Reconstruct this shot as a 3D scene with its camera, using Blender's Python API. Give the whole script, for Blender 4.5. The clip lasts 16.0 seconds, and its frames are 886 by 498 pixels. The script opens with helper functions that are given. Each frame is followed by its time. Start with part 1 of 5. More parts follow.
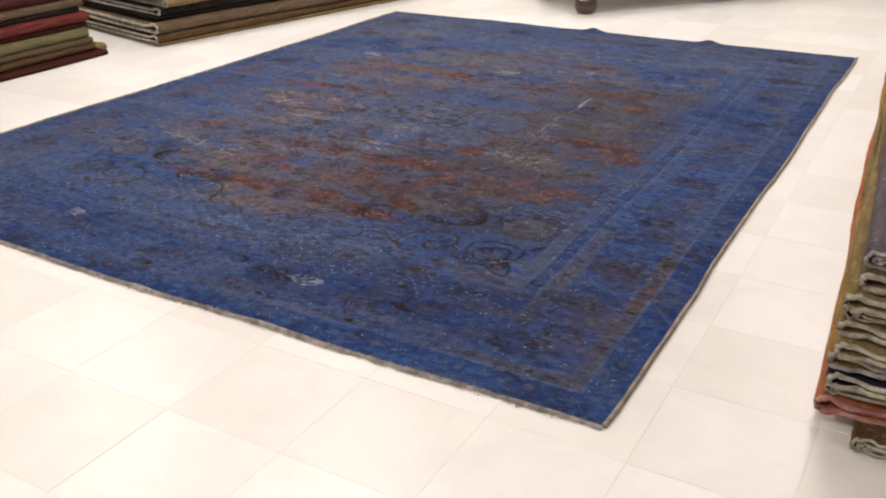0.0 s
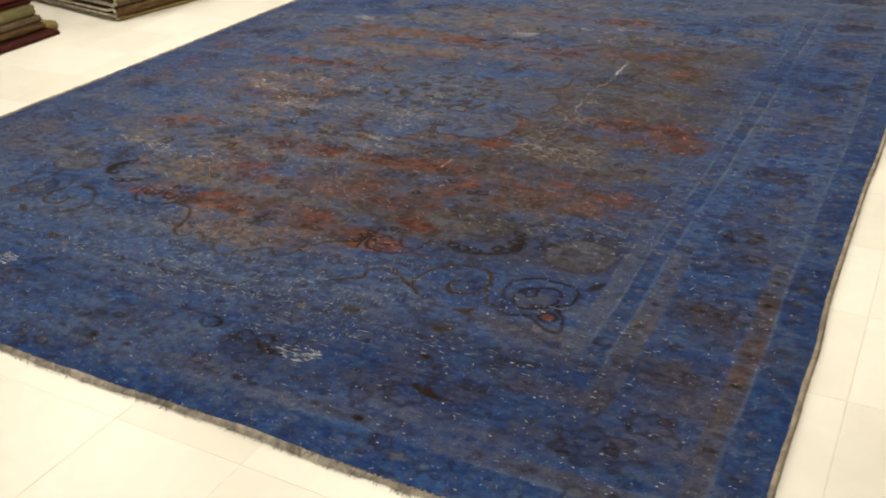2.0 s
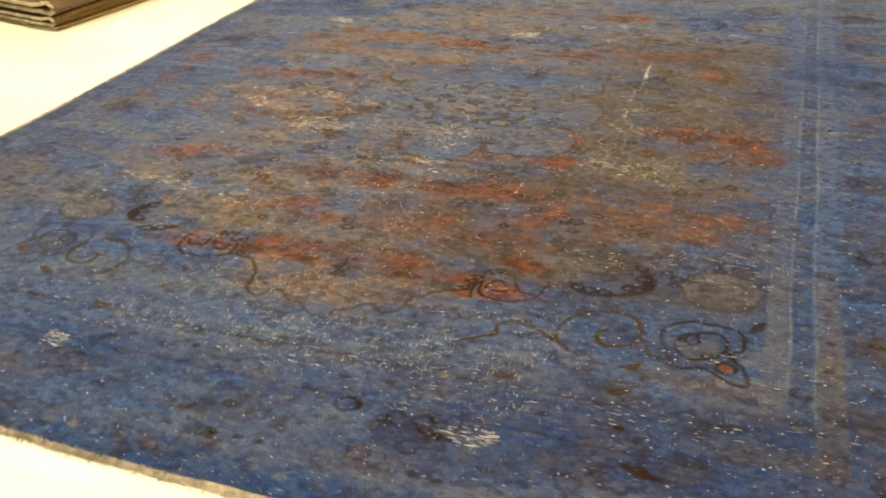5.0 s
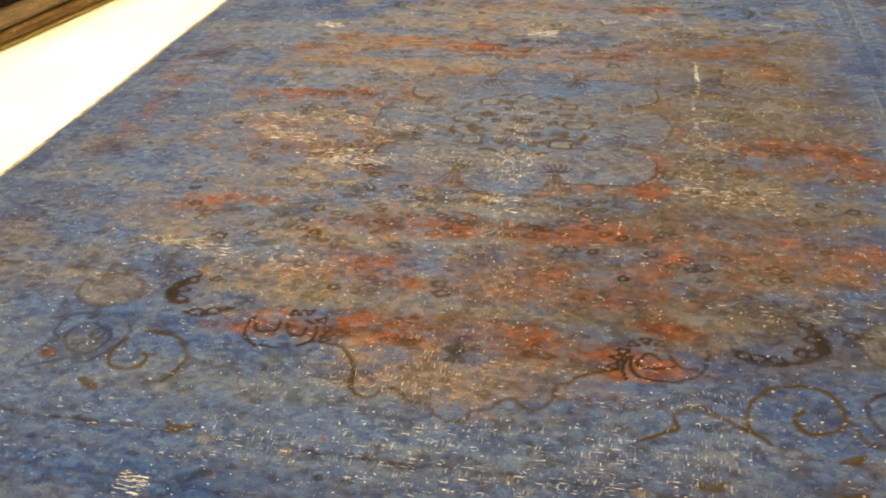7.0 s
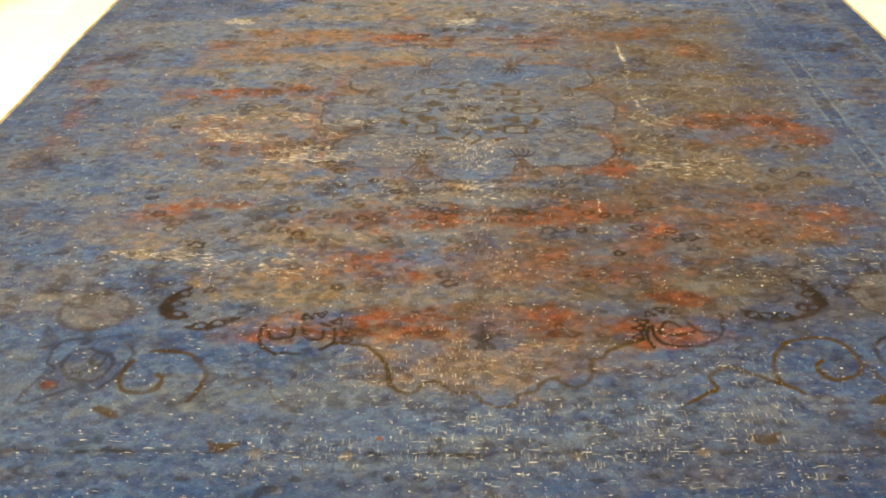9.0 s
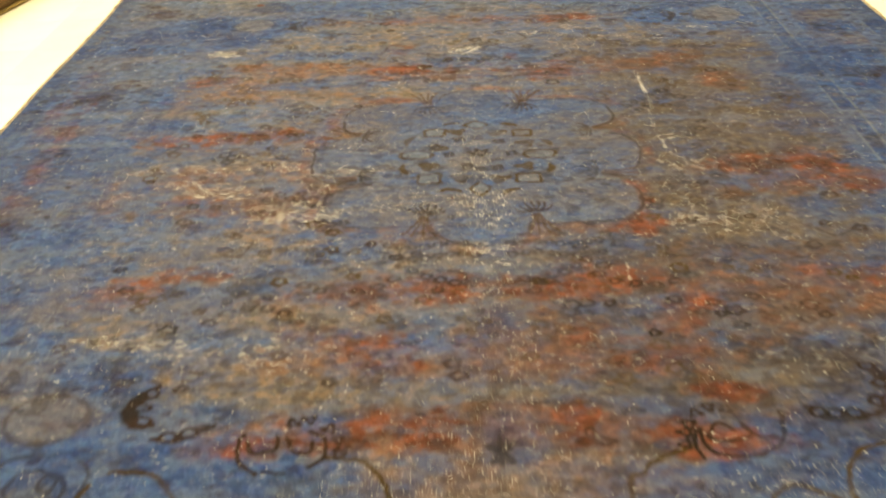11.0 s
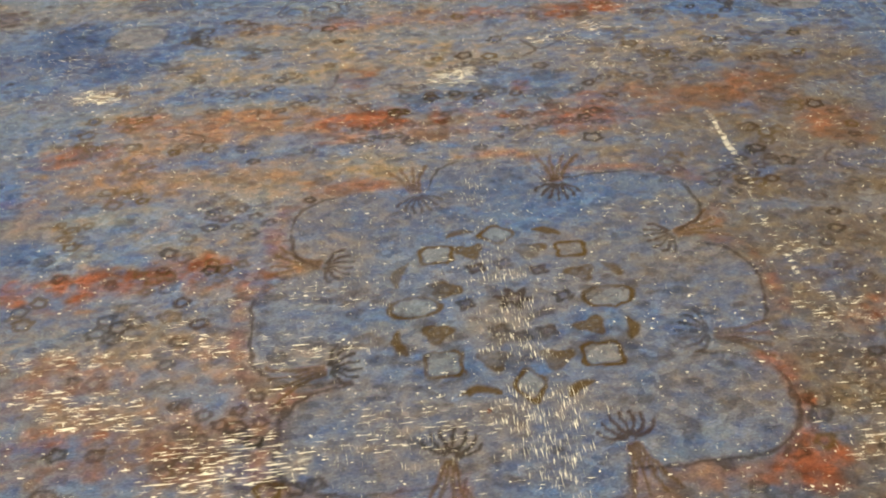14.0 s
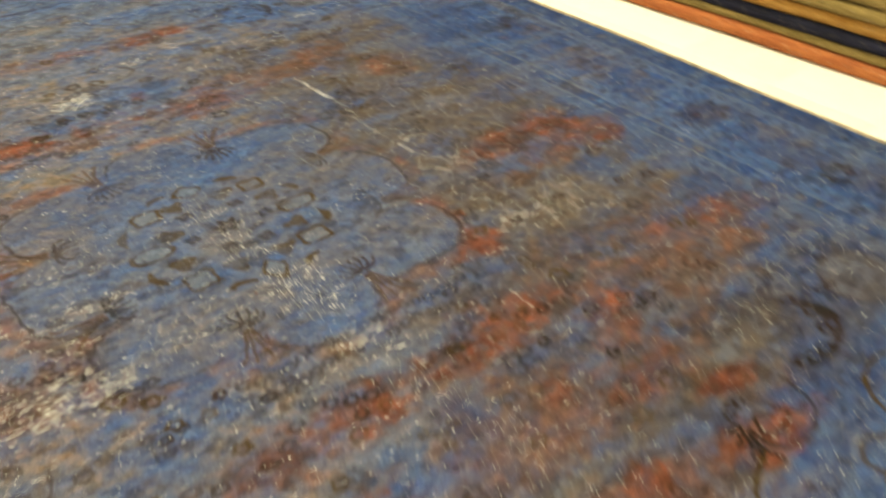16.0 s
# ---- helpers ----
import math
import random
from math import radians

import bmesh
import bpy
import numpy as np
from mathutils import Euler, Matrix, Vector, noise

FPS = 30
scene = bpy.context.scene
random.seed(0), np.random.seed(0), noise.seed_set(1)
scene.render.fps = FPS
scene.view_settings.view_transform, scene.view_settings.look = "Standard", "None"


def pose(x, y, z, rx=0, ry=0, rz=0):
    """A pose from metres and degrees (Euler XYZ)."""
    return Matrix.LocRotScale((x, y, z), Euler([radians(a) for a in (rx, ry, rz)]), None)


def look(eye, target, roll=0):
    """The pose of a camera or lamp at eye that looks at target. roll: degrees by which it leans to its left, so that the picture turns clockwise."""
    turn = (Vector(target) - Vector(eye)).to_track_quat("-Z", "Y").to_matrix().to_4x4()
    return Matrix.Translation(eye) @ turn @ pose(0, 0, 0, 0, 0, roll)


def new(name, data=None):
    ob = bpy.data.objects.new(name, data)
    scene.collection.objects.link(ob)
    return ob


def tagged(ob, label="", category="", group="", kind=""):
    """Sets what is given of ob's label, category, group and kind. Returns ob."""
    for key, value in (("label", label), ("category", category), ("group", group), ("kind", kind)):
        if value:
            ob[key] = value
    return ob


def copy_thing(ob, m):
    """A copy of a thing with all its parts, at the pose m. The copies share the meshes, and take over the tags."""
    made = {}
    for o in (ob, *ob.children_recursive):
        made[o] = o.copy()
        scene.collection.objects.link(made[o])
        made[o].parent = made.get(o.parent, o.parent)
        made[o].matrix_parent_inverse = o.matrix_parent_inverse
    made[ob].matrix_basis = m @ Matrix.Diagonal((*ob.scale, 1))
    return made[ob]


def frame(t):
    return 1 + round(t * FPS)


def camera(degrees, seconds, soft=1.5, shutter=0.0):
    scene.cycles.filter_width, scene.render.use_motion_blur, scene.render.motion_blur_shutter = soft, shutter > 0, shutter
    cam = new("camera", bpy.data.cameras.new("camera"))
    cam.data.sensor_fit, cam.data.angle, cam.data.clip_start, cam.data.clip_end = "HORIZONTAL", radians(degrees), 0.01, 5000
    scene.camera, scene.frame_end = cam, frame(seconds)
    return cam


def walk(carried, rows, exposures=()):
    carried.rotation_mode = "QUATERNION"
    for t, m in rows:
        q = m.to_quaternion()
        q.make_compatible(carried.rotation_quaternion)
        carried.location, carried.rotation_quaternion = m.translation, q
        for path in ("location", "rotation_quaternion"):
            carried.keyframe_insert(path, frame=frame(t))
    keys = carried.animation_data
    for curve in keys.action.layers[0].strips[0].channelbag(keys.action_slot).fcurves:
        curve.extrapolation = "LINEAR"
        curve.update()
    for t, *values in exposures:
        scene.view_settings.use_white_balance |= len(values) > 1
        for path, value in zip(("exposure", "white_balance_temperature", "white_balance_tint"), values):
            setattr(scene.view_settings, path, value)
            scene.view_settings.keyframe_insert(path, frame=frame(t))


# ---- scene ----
cam = camera(51.8, 16.0, soft=1.95, shutter=0.6)
PATH = [
    (0, (2.192, -3.765, 1.281), (1.283, -2.2, 0.432), -0.6),
    (0.5, (2.118, -3.604, 1.253), (1.18, -2.079, 0.36), -1.7),
    (1, (2.014, -3.339, 1.225), (1.037, -1.879, 0.27), -1.2),
    (1.5, (1.907, -3.187, 1.233), (0.929, -1.717, 0.295), -1.5),
    (2, (1.771, -3.156, 1.231), (0.883, -1.647, 0.265), -3.8),
    (2.5, (1.702, -3.172, 1.226), (0.844, -1.654, 0.248), -3.0),
    (3, (1.648, -3.187, 1.229), (0.756, -1.663, 0.289), -2.3),
    (3.5, (1.584, -3.195, 1.228), (0.663, -1.683, 0.297), -2.6),
    (3.7, (1.548, -3.173, 1.227), (0.608, -1.68, 0.285), -3.0),
    (5.8, (0.744, -3.112, 1.32), (0.293, -1.482, 0.253), -2.5),
    (6, (0.695, -3.085, 1.321), (0.229, -1.467, 0.242), -2.1),
    (6.5, (0.526, -2.945, 1.307), (0.066, -1.322, 0.233), -2.6),
    (7, (0.401, -2.846, 1.312), (0.005, -1.214, 0.226), -3.1),
    (7.5, (0.244, -2.845, 1.329), (0.001, -1.202, 0.214), -1.9),
    (8, (0.147, -2.873, 1.327), (0.023, -1.223, 0.205), -1.1),
    (8.2, (0.106, -2.886, 1.323), (0.006, -1.238, 0.194), -1.2),
    (10.3, (-0.042, -2.893, 1.311), (-0.056, -1.2, 0.246), -0.9),
    (10.5, (-0.039, -2.819, 1.327), (-0.058, -1.172, 0.192), -0.9),
    (11, (-0.008, -2.532, 1.287), (-0.065, -0.865, 0.183), -2.7),
    (11.5, (-0.006, -2.254, 1.31), (-0.083, -0.586, 0.209), -3.2),
    (12, (-0.091, -2.005, 1.304), (-0.093, -0.332, 0.208), -2.0),
    (12.5, (-0.148, -1.808, 1.298), (-0.099, -0.163, 0.161), -1.8),
    (13, (-0.152, -1.572, 1.258), (-0.132, 0.042, 0.076), -3.6),
    (13.5, (-0.146, -1.384, 1.244), (-0.086, 0.159, -0.027), -3.6),
    (14, (-0.173, -1.325, 1.237), (-0.083, 0.177, -0.08), -2.9),
    (14.5, (-0.287, -1.318, 1.249), (0.007, 0.114, -0.115), -0.8),
    (15, (-0.44, -1.376, 1.248), (0.126, 0.02, -0.067), 0.9),
    (15.5, (-0.558, -1.53, 1.243), (0.323, -0.169, 0.072), 2.9),
    (16, (-0.743, -1.759, 1.219), (0.32, -0.528, 0.055), 0.9),
]
# stops, kelvin and tint: the phone warms and brightens its picture as the dark pile fills it
EXPOSURES = [
    (0.0, -0.14, 5700, 12), (1.0, -0.06, 5600, 10), (1.6, -0.2, 6200, 4), (2.0, -0.16, 6300, 1), (2.5, 0.10, 6600, -4), (3.5, 0.15, 7100, -8), (6.0, 0.85, 10300, -4),
    (8.0, 0.90, 10300, -6), (10.5, 0.76, 10100, -7), (11.5, 0.68, 9300, -7), (12.5, 0.63, 8900, -7), (13.2, 0.58, 8800, -7), (14.0, 0.84, 8600, -7), (15.4, 0.92, 8400, -10), (16.0, 0.64, 8050, -11),
]
walk(cam, [(t, look(eye, target, roll)) for t, eye, target, roll in PATH], EXPOSURES)

# ---- light: a closed showroom under ceiling panels ----
world = bpy.data.worlds.new("world")
scene.world = world
world.use_nodes = True
world.node_tree.nodes["Background"].inputs[0].default_value = (0.8, 0.85, 1.0, 1)
world.node_tree.nodes["Background"].inputs[1].default_value = 0.05
ROOM = (-4.6, 4.4, -5.6, 6.2)          # west, east, south, north
CEILING = 3.0
LAMPS = [(x, y) for x in (-3.0, -0.7, 1.6) for y in (-4.2, 0.1, 3.0)]
LAMP_WATTS = 43.0
LAMP_COLOUR = (1.0, 0.86, 0.70)
for x, y in LAMPS:
    data = bpy.data.lights.new("ceiling_lamp", "AREA")
    data.shape, data.size, data.energy, data.color = "SQUARE", 0.56, LAMP_WATTS, LAMP_COLOUR
    lamp = new("ceiling_lamp", data)
    lamp.matrix_world = pose(x, y, CEILING - 0.035)


# ---- materials ----
def material(name):
    m = bpy.data.materials.new(name)
    m.use_nodes = True
    return m, m.node_tree, m.node_tree.nodes["Principled BSDF"]


def node(tree, kind, values=(), **settings):
    n = tree.nodes.new(kind)
    for key, value in settings.items():
        setattr(n, key, value)
    for key, value in values:
        n.inputs[key].default_value = value
    return n


def link(tree, a, b):
    tree.links.new(a, b)


def mix(tree, a, b, fac, blend="MIX"):
    """A colour mix; a, b and fac are sockets or plain values."""
    n = tree.nodes.new("ShaderNodeMix")
    n.data_type, n.blend_type = "RGBA", blend
    for i, v in ((6, a), (7, b), (0, fac)):
        if hasattr(v, "links"):
            tree.links.new(v, n.inputs[i])
        else:
            n.inputs[i].default_value = v if i == 0 else (*v, 1)
    return n.outputs[2]


def math_node(tree, op, a, b=0.0, clamp=False):
    n = tree.nodes.new("ShaderNodeMath")
    n.operation, n.use_clamp = op, clamp
    for i, v in ((0, a), (1, b)):
        if hasattr(v, "links"):
            tree.links.new(v, n.inputs[i])
        else:
            n.inputs[i].default_value = v
    return n.outputs[0]


def noise_out(tree, scale, detail=3.0, stretch=(1, 1, 1), shift=0.0, rough=0.55):
    co = tree.nodes.new("ShaderNodeTexCoord")
    mp = tree.nodes.new("ShaderNodeMapping")
    mp.inputs["Scale"].default_value = stretch
    mp.inputs["Location"].default_value = (shift, shift * 0.7, shift * 0.3)
    tree.links.new(co.outputs["Object"], mp.inputs["Vector"])
    n = node(tree, "ShaderNodeTexNoise", (("Scale", scale), ("Detail", detail), ("Roughness", rough)))
    tree.links.new(mp.outputs[0], n.inputs["Vector"])
    return n.outputs["Fac"]


def ramp(tree, fac, lo, hi, a=0.0, b=1.0):
    n = node(tree, "ShaderNodeMapRange", (("From Min", lo), ("From Max", hi), ("To Min", a), ("To Max", b)))
    tree.links.new(fac, n.inputs["Value"])
    return n.outputs[0]


def bump(tree, bsdf, height, strength, distance):
    n = node(tree, "ShaderNodeBump", (("Strength", strength), ("Distance", distance)))
    tree.links.new(height, n.inputs["Height"])
    tree.links.new(n.outputs[0], bsdf.inputs["Normal"])


def carpet_material():
    """Overdyed pile: the dyes lie in the masks 'dye' and 'drawn', the knots, flecks and weave in noise."""
    m, t, b = material("overdyed_pile")
    dye = node(t, "ShaderNodeAttribute", attribute_name="dye")
    drawn = node(t, "ShaderNodeAttribute", attribute_name="drawn")
    d = node(t, "ShaderNodeSeparateColor")
    link(t, dye.outputs["Color"], d.inputs[0])
    w = node(t, "ShaderNodeSeparateColor")
    link(t, drawn.outputs["Color"], w.inputs[0])
    madder, tan, navy = d.outputs[0], d.outputs[1], d.outputs[2]
    line, pale, worn = w.outputs[0], w.outputs[1], w.outputs[2]
    bare = node(t, "ShaderNodeAttribute", attribute_name="bare")
    e = node(t, "ShaderNodeSeparateColor")
    link(t, bare.outputs["Color"], e.inputs[0])
    threads, olive_line, brown = e.outputs[0], e.outputs[1], e.outputs[2]
    mottle = noise_out(t, 34, 4, (0.85, 1.2, 1), 3.1, 0.62)
    knots = noise_out(t, 260, 2, (0.55, 1.3, 1), 7.7, 0.7)
    blue = mix(t, BLUE_DEEP, BLUE_LIGHT, ramp(t, mottle, 0.32, 0.70))
    c = mix(t, blue, PALE_BLUE, pale)
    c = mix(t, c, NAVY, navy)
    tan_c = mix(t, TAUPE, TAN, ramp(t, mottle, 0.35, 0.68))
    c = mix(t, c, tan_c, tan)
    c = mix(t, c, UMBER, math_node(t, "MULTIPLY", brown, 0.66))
    red_c = mix(t, MADDER_DARK, MADDER, ramp(t, noise_out(t, 22, 3, (0.5, 1.2, 1), 1.3), 0.35, 0.62))
    c = mix(t, c, red_c, madder)
    c = mix(t, c, OCHRE, math_node(t, "MULTIPLY", ramp(t, noise_out(t, 40, 3, (0.85, 1.2, 1), 31.0, 0.62), 0.52, 0.74), 0.32))
    # tufts a centimetre or two across, each dyed a little differently
    tuft = node(t, "ShaderNodeTexVoronoi", (("Scale", 78.0), ("Randomness", 1.0)))
    co = node(t, "ShaderNodeTexCoord")
    warp_v = node(t, "ShaderNodeVectorMath", operation="MULTIPLY")
    warp_v.inputs[1].default_value = (0.75, 1.0, 0.0)
    link(t, co.outputs["Object"], warp_v.inputs[0])
    link(t, warp_v.outputs[0], tuft.inputs["Vector"])
    tone = node(t, "ShaderNodeSeparateColor")
    link(t, tuft.outputs["Color"], tone.inputs[0])
    patchy = ramp(t, noise_out(t, 9, 3, (1, 1, 1), 41.0), 0.35, 0.65, 0.25, 0.85)
    c = mix(t, c, mix(t, (0.42, 0.44, 0.50), (1.75, 1.68, 1.55), tone.outputs[0]), math_node(t, "MULTIPLY", patchy, 0.66), "MULTIPLY")
    buds = math_node(t, "MULTIPLY", ramp(t, tone.outputs[1], 0.80, 0.90), patchy)
    c = mix(t, c, PALE_BLUE, math_node(t, "MULTIPLY", buds, 0.25))
    c = mix(t, c, LINE_OLIVE, olive_line)
    c = mix(t, c, mix(t, LINE_DARK, LINE_BROWN, ramp(t, noise_out(t, 9, 3, (1, 1, 1), 5.0), 0.40, 0.62)), line)
    # single knots lighter and darker
    c = mix(t, c, mix(t, (0.35, 0.35, 0.37), (1.75, 1.72, 1.65), ramp(t, knots, 0.25, 0.75)), 0.55, "MULTIPLY")
    # bare warp and weft where the pile is gone
    dash = noise_out(t, 165, 1.5, (0.17, 2.1, 1), 11.0, 0.55)
    warp = noise_out(t, 165, 2, (2.3, 0.26, 1), 17.0, 0.6)
    spot = noise_out(t, 150, 1, (0.6, 1.4, 1), 23.0, 0.5)
    level = ramp(t, worn, 0.0, 1.0, 0.0, 0.22)
    f1 = ramp(t, math_node(t, "ADD", dash, level), 0.730, 0.800)
    f2 = ramp(t, math_node(t, "ADD", warp, math_node(t, "MULTIPLY", threads, 0.17)), 0.70, 0.86)
    f3 = ramp(t, math_node(t, "ADD", spot, math_node(t, "MULTIPLY", level, 0.35)), 0.745, 0.79)
    fleck = math_node(t, "MAXIMUM", math_node(t, "MAXIMUM", f1, f2), f3)
    c = mix(t, c, BARE, math_node(t, "MULTIPLY", fleck, 0.90))
    link(t, c, b.inputs["Base Color"])
    b.inputs["Roughness"].default_value = 0.85
    b.inputs["Specular IOR Level"].default_value = 0.06
    b.inputs["Sheen Weight"].default_value = 0.03
    b.inputs["Sheen Roughness"].default_value = 0.45
    b.inputs["Sheen Tint"].default_value = (0.80, 0.86, 1.0, 1)
    bump(t, b, math_node(t, "ADD", knots, math_node(t, "MULTIPLY", mottle, 0.8)), 0.42, 0.004)
    return m


BLUE_DEEP, BLUE_LIGHT = (0.008, 0.028, 0.148), (0.025, 0.077, 0.208)
PALE_BLUE, NAVY = (0.078, 0.101, 0.156), (0.007, 0.014, 0.066)
TAN, TAUPE = (0.145, 0.106, 0.085), (0.064, 0.060, 0.060)
MADDER, MADDER_DARK = (0.118, 0.038, 0.025), (0.042, 0.014, 0.012)
LINE_DARK, LINE_BROWN, LINE_OLIVE = (0.008, 0.006, 0.005), (0.018, 0.009, 0.005), (0.034, 0.022, 0.007)
UMBER = (0.037, 0.030, 0.028)
OCHRE = (0.090, 0.077, 0.060)
BARE = (0.50, 0.51, 0.55)


def rug_material(name, a, b_col, seed, wear=0.35):
    m, t, b = material(name)
    streak = noise_out(t, 14, 4, (3.0, 0.5, 5.0), seed, 0.65)
    grain = noise_out(t, 170, 2, (1, 1, 1), seed + 4, 0.7)
    c = mix(t, a, b_col, ramp(t, streak, 0.36, 0.66))
    c = mix(t, c, mix(t, (0.45, 0.45, 0.45), (1.55, 1.5, 1.45), ramp(t, grain, 0.25, 0.75)), 0.7, "MULTIPLY")
    c = mix(t, c, (0.42, 0.37, 0.29), math_node(t, "MULTIPLY", ramp(t, noise_out(t, 60, 2, (1, 1, 2), seed + 9), 0.62, 0.72), wear))
    link(t, c, b.inputs["Base Color"])
    b.inputs["Roughness"].default_value = 0.92
    b.inputs["Specular IOR Level"].default_value = 0.06
    bump(t, b, math_node(t, "ADD", grain, streak), 0.6, 0.005)
    return m


def cord_material(name, a, b_col, seed):
    m, t, b = material(name)
    n1 = noise_out(t, 26, 3, (1, 1, 1), seed)
    n2 = noise_out(t, 330, 2, (1, 1, 1), seed + 2)
    c = mix(t, a, b_col, ramp(t, n1, 0.38, 0.62))
    c = mix(t, c, mix(t, (0.5, 0.5, 0.5), (1.4, 1.4, 1.4), ramp(t, n2, 0.3, 0.7)), 0.7, "MULTIPLY")
    link(t, c, b.inputs["Base Color"])
    b.inputs["Roughness"].default_value = 0.95
    bump(t, b, n2, 0.7, 0.003)
    return m


def marble_material():
    m, t, b = material("cream_marble")
    info = node(t, "ShaderNodeObjectInfo")
    geo = node(t, "ShaderNodeNewGeometry")
    add = node(t, "ShaderNodeVectorMath", operation="ADD")
    link(t, geo.outputs["Position"], add.inputs[0])
    link(t, info.outputs["Random"], add.inputs[1])
    cloud = node(t, "ShaderNodeTexNoise", (("Scale", 5.0), ("Detail", 5.0), ("Roughness", 0.62), ("Distortion", 0.6)))
    fine = node(t, "ShaderNodeTexNoise", (("Scale", 28.0), ("Detail", 4.0), ("Roughness", 0.7)))
    vein = node(t, "ShaderNodeTexNoise", (("Scale", 7.0), ("Detail", 6.0), ("Roughness", 0.75), ("Distortion", 1.5)))
    for n in (cloud, fine, vein):
        link(t, add.outputs[0], n.inputs["Vector"])
    c = mix(t, (0.78, 0.77, 0.745), (0.83, 0.82, 0.80), ramp(t, cloud.outputs["Fac"], 0.35, 0.65))
    c = mix(t, c, (0.67, 0.62, 0.56), ramp(t, vein.outputs["Fac"], 0.42, 0.85, 0.0, 0.10))
    c = mix(t, c, (0.42, 0.36, 0.29), ramp(t, fine.outputs["Fac"], 0.62, 0.95, 0.0, 0.05))
    tint = mix(t, (0.93, 0.91, 0.885), (1.02, 1.015, 1.01), info.outputs["Random"])
    c = mix(t, c, tint, 1.0, "MULTIPLY")
    link(t, c, b.inputs["Base Color"])
    link(t, ramp(t, cloud.outputs["Fac"], 0.3, 0.7, 0.30, 0.36), b.inputs["Roughness"])
    b.inputs["Specular IOR Level"].default_value = 0.4
    bump(t, b, fine.outputs["Fac"], 0.02, 0.002)
    return m


def plain_material(name, a, b_col, rough=0.8, scale=12.0):
    m, t, b = material(name)
    c = mix(t, a, b_col, ramp(t, noise_out(t, scale, 4, (1, 1, 1), 2.0), 0.35, 0.65))
    link(t, c, b.inputs["Base Color"])
    b.inputs["Roughness"].default_value = rough
    bump(t, b, noise_out(t, scale * 12, 2), 0.1, 0.002)
    return m


def wood_material():
    m, t, b = material("dark_walnut")
    g = noise_out(t, 9, 4, (6, 6, 0.8), 4.0)
    link(t, mix(t, (0.028, 0.010, 0.006), (0.075, 0.028, 0.014), ramp(t, g, 0.35, 0.65)), b.inputs["Base Color"])
    b.inputs["Roughness"].default_value = 0.28
    b.inputs["Coat Weight"].default_value = 0.4
    bump(t, b, g, 0.08, 0.001)
    return m


def lamp_material():
    m, t, b = material("lamp_diffuser")
    b.inputs["Base Color"].default_value = (0.85, 0.85, 0.85, 1)
    b.inputs["Emission Color"].default_value = (*LAMP_COLOUR, 1)
    b.inputs["Emission Strength"].default_value = 6.0
    return m


PILE = carpet_material()
MARBLE = marble_material()
GROUT = plain_material("grout", (0.70, 0.66, 0.59), (0.76, 0.72, 0.65), 0.9, 30)
PLASTER = plain_material("wall_plaster", (0.62, 0.58, 0.52), (0.68, 0.64, 0.58), 0.85)
CEIL_PAINT = plain_material("ceiling_paint", (0.76, 0.75, 0.72), (0.80, 0.79, 0.77), 0.9)
WALNUT = wood_material()
DIFFUSER = lamp_material()
METAL = plain_material("white_enamel", (0.7, 0.7, 0.7), (0.75, 0.75, 0.75), 0.4)
FRINGE_GREY = cord_material("grey_warp_cord", (0.20, 0.185, 0.175), (0.40, 0.365, 0.33), 1.0)
SELVEDGE = cord_material("beige_selvedge_cord", (0.20, 0.17, 0.14), (0.36, 0.31, 0.25), 5.0)
CORD_PALE = cord_material("pale_wool_cord", (0.24, 0.215, 0.17), (0.46, 0.42, 0.34), 8.0)
CORD_PINK = cord_material("pink_wool_cord", (0.30, 0.12, 0.11), (0.45, 0.24, 0.21), 9.0)


# ---- small builders ----
def part(name, bm, mat, parent=None, label="", smooth=False):
    me = bpy.data.meshes.new(name)
    bm.to_mesh(me)
    bm.free()
    me.materials.append(mat)
    if smooth:
        me.polygons.foreach_set("use_smooth", [True] * len(me.polygons))
    ob = new(name, me)
    if parent is not None:
        ob.parent = parent
    if label:
        tagged(ob, label)
    return ob


def box(x0, x1, y0, y1, z0, z1, bevel=0.0):
    bm = bmesh.new()
    bmesh.ops.create_cube(bm, size=1.0)
    for v in bm.verts:
        v.co = ((x0 + x1) / 2 + v.co.x * (x1 - x0), (y0 + y1) / 2 + v.co.y * (y1 - y0), (z0 + z1) / 2 + v.co.z * (z1 - z0))
    if bevel:
        bmesh.ops.bevel(bm, geom=bm.edges[:], offset=bevel, segments=2, affect="EDGES", profile=0.6)
    return bm


def lathe(profile, n=28):
    """A turned body from (radius, height) pairs."""
    bm = bmesh.new()
    rings = [[bm.verts.new((r * math.cos(2 * math.pi * i / n), r * math.sin(2 * math.pi * i / n), z)) for i in range(n)] for r, z in profile]
    for a, b in zip(rings, rings[1:]):
        for i in range(n):
            bm.faces.new((a[i], a[(i + 1) % n], b[(i + 1) % n], b[i]))
    bm.faces.new(rings[0][::-1])
    bm.faces.new(rings[-1])
    return bm


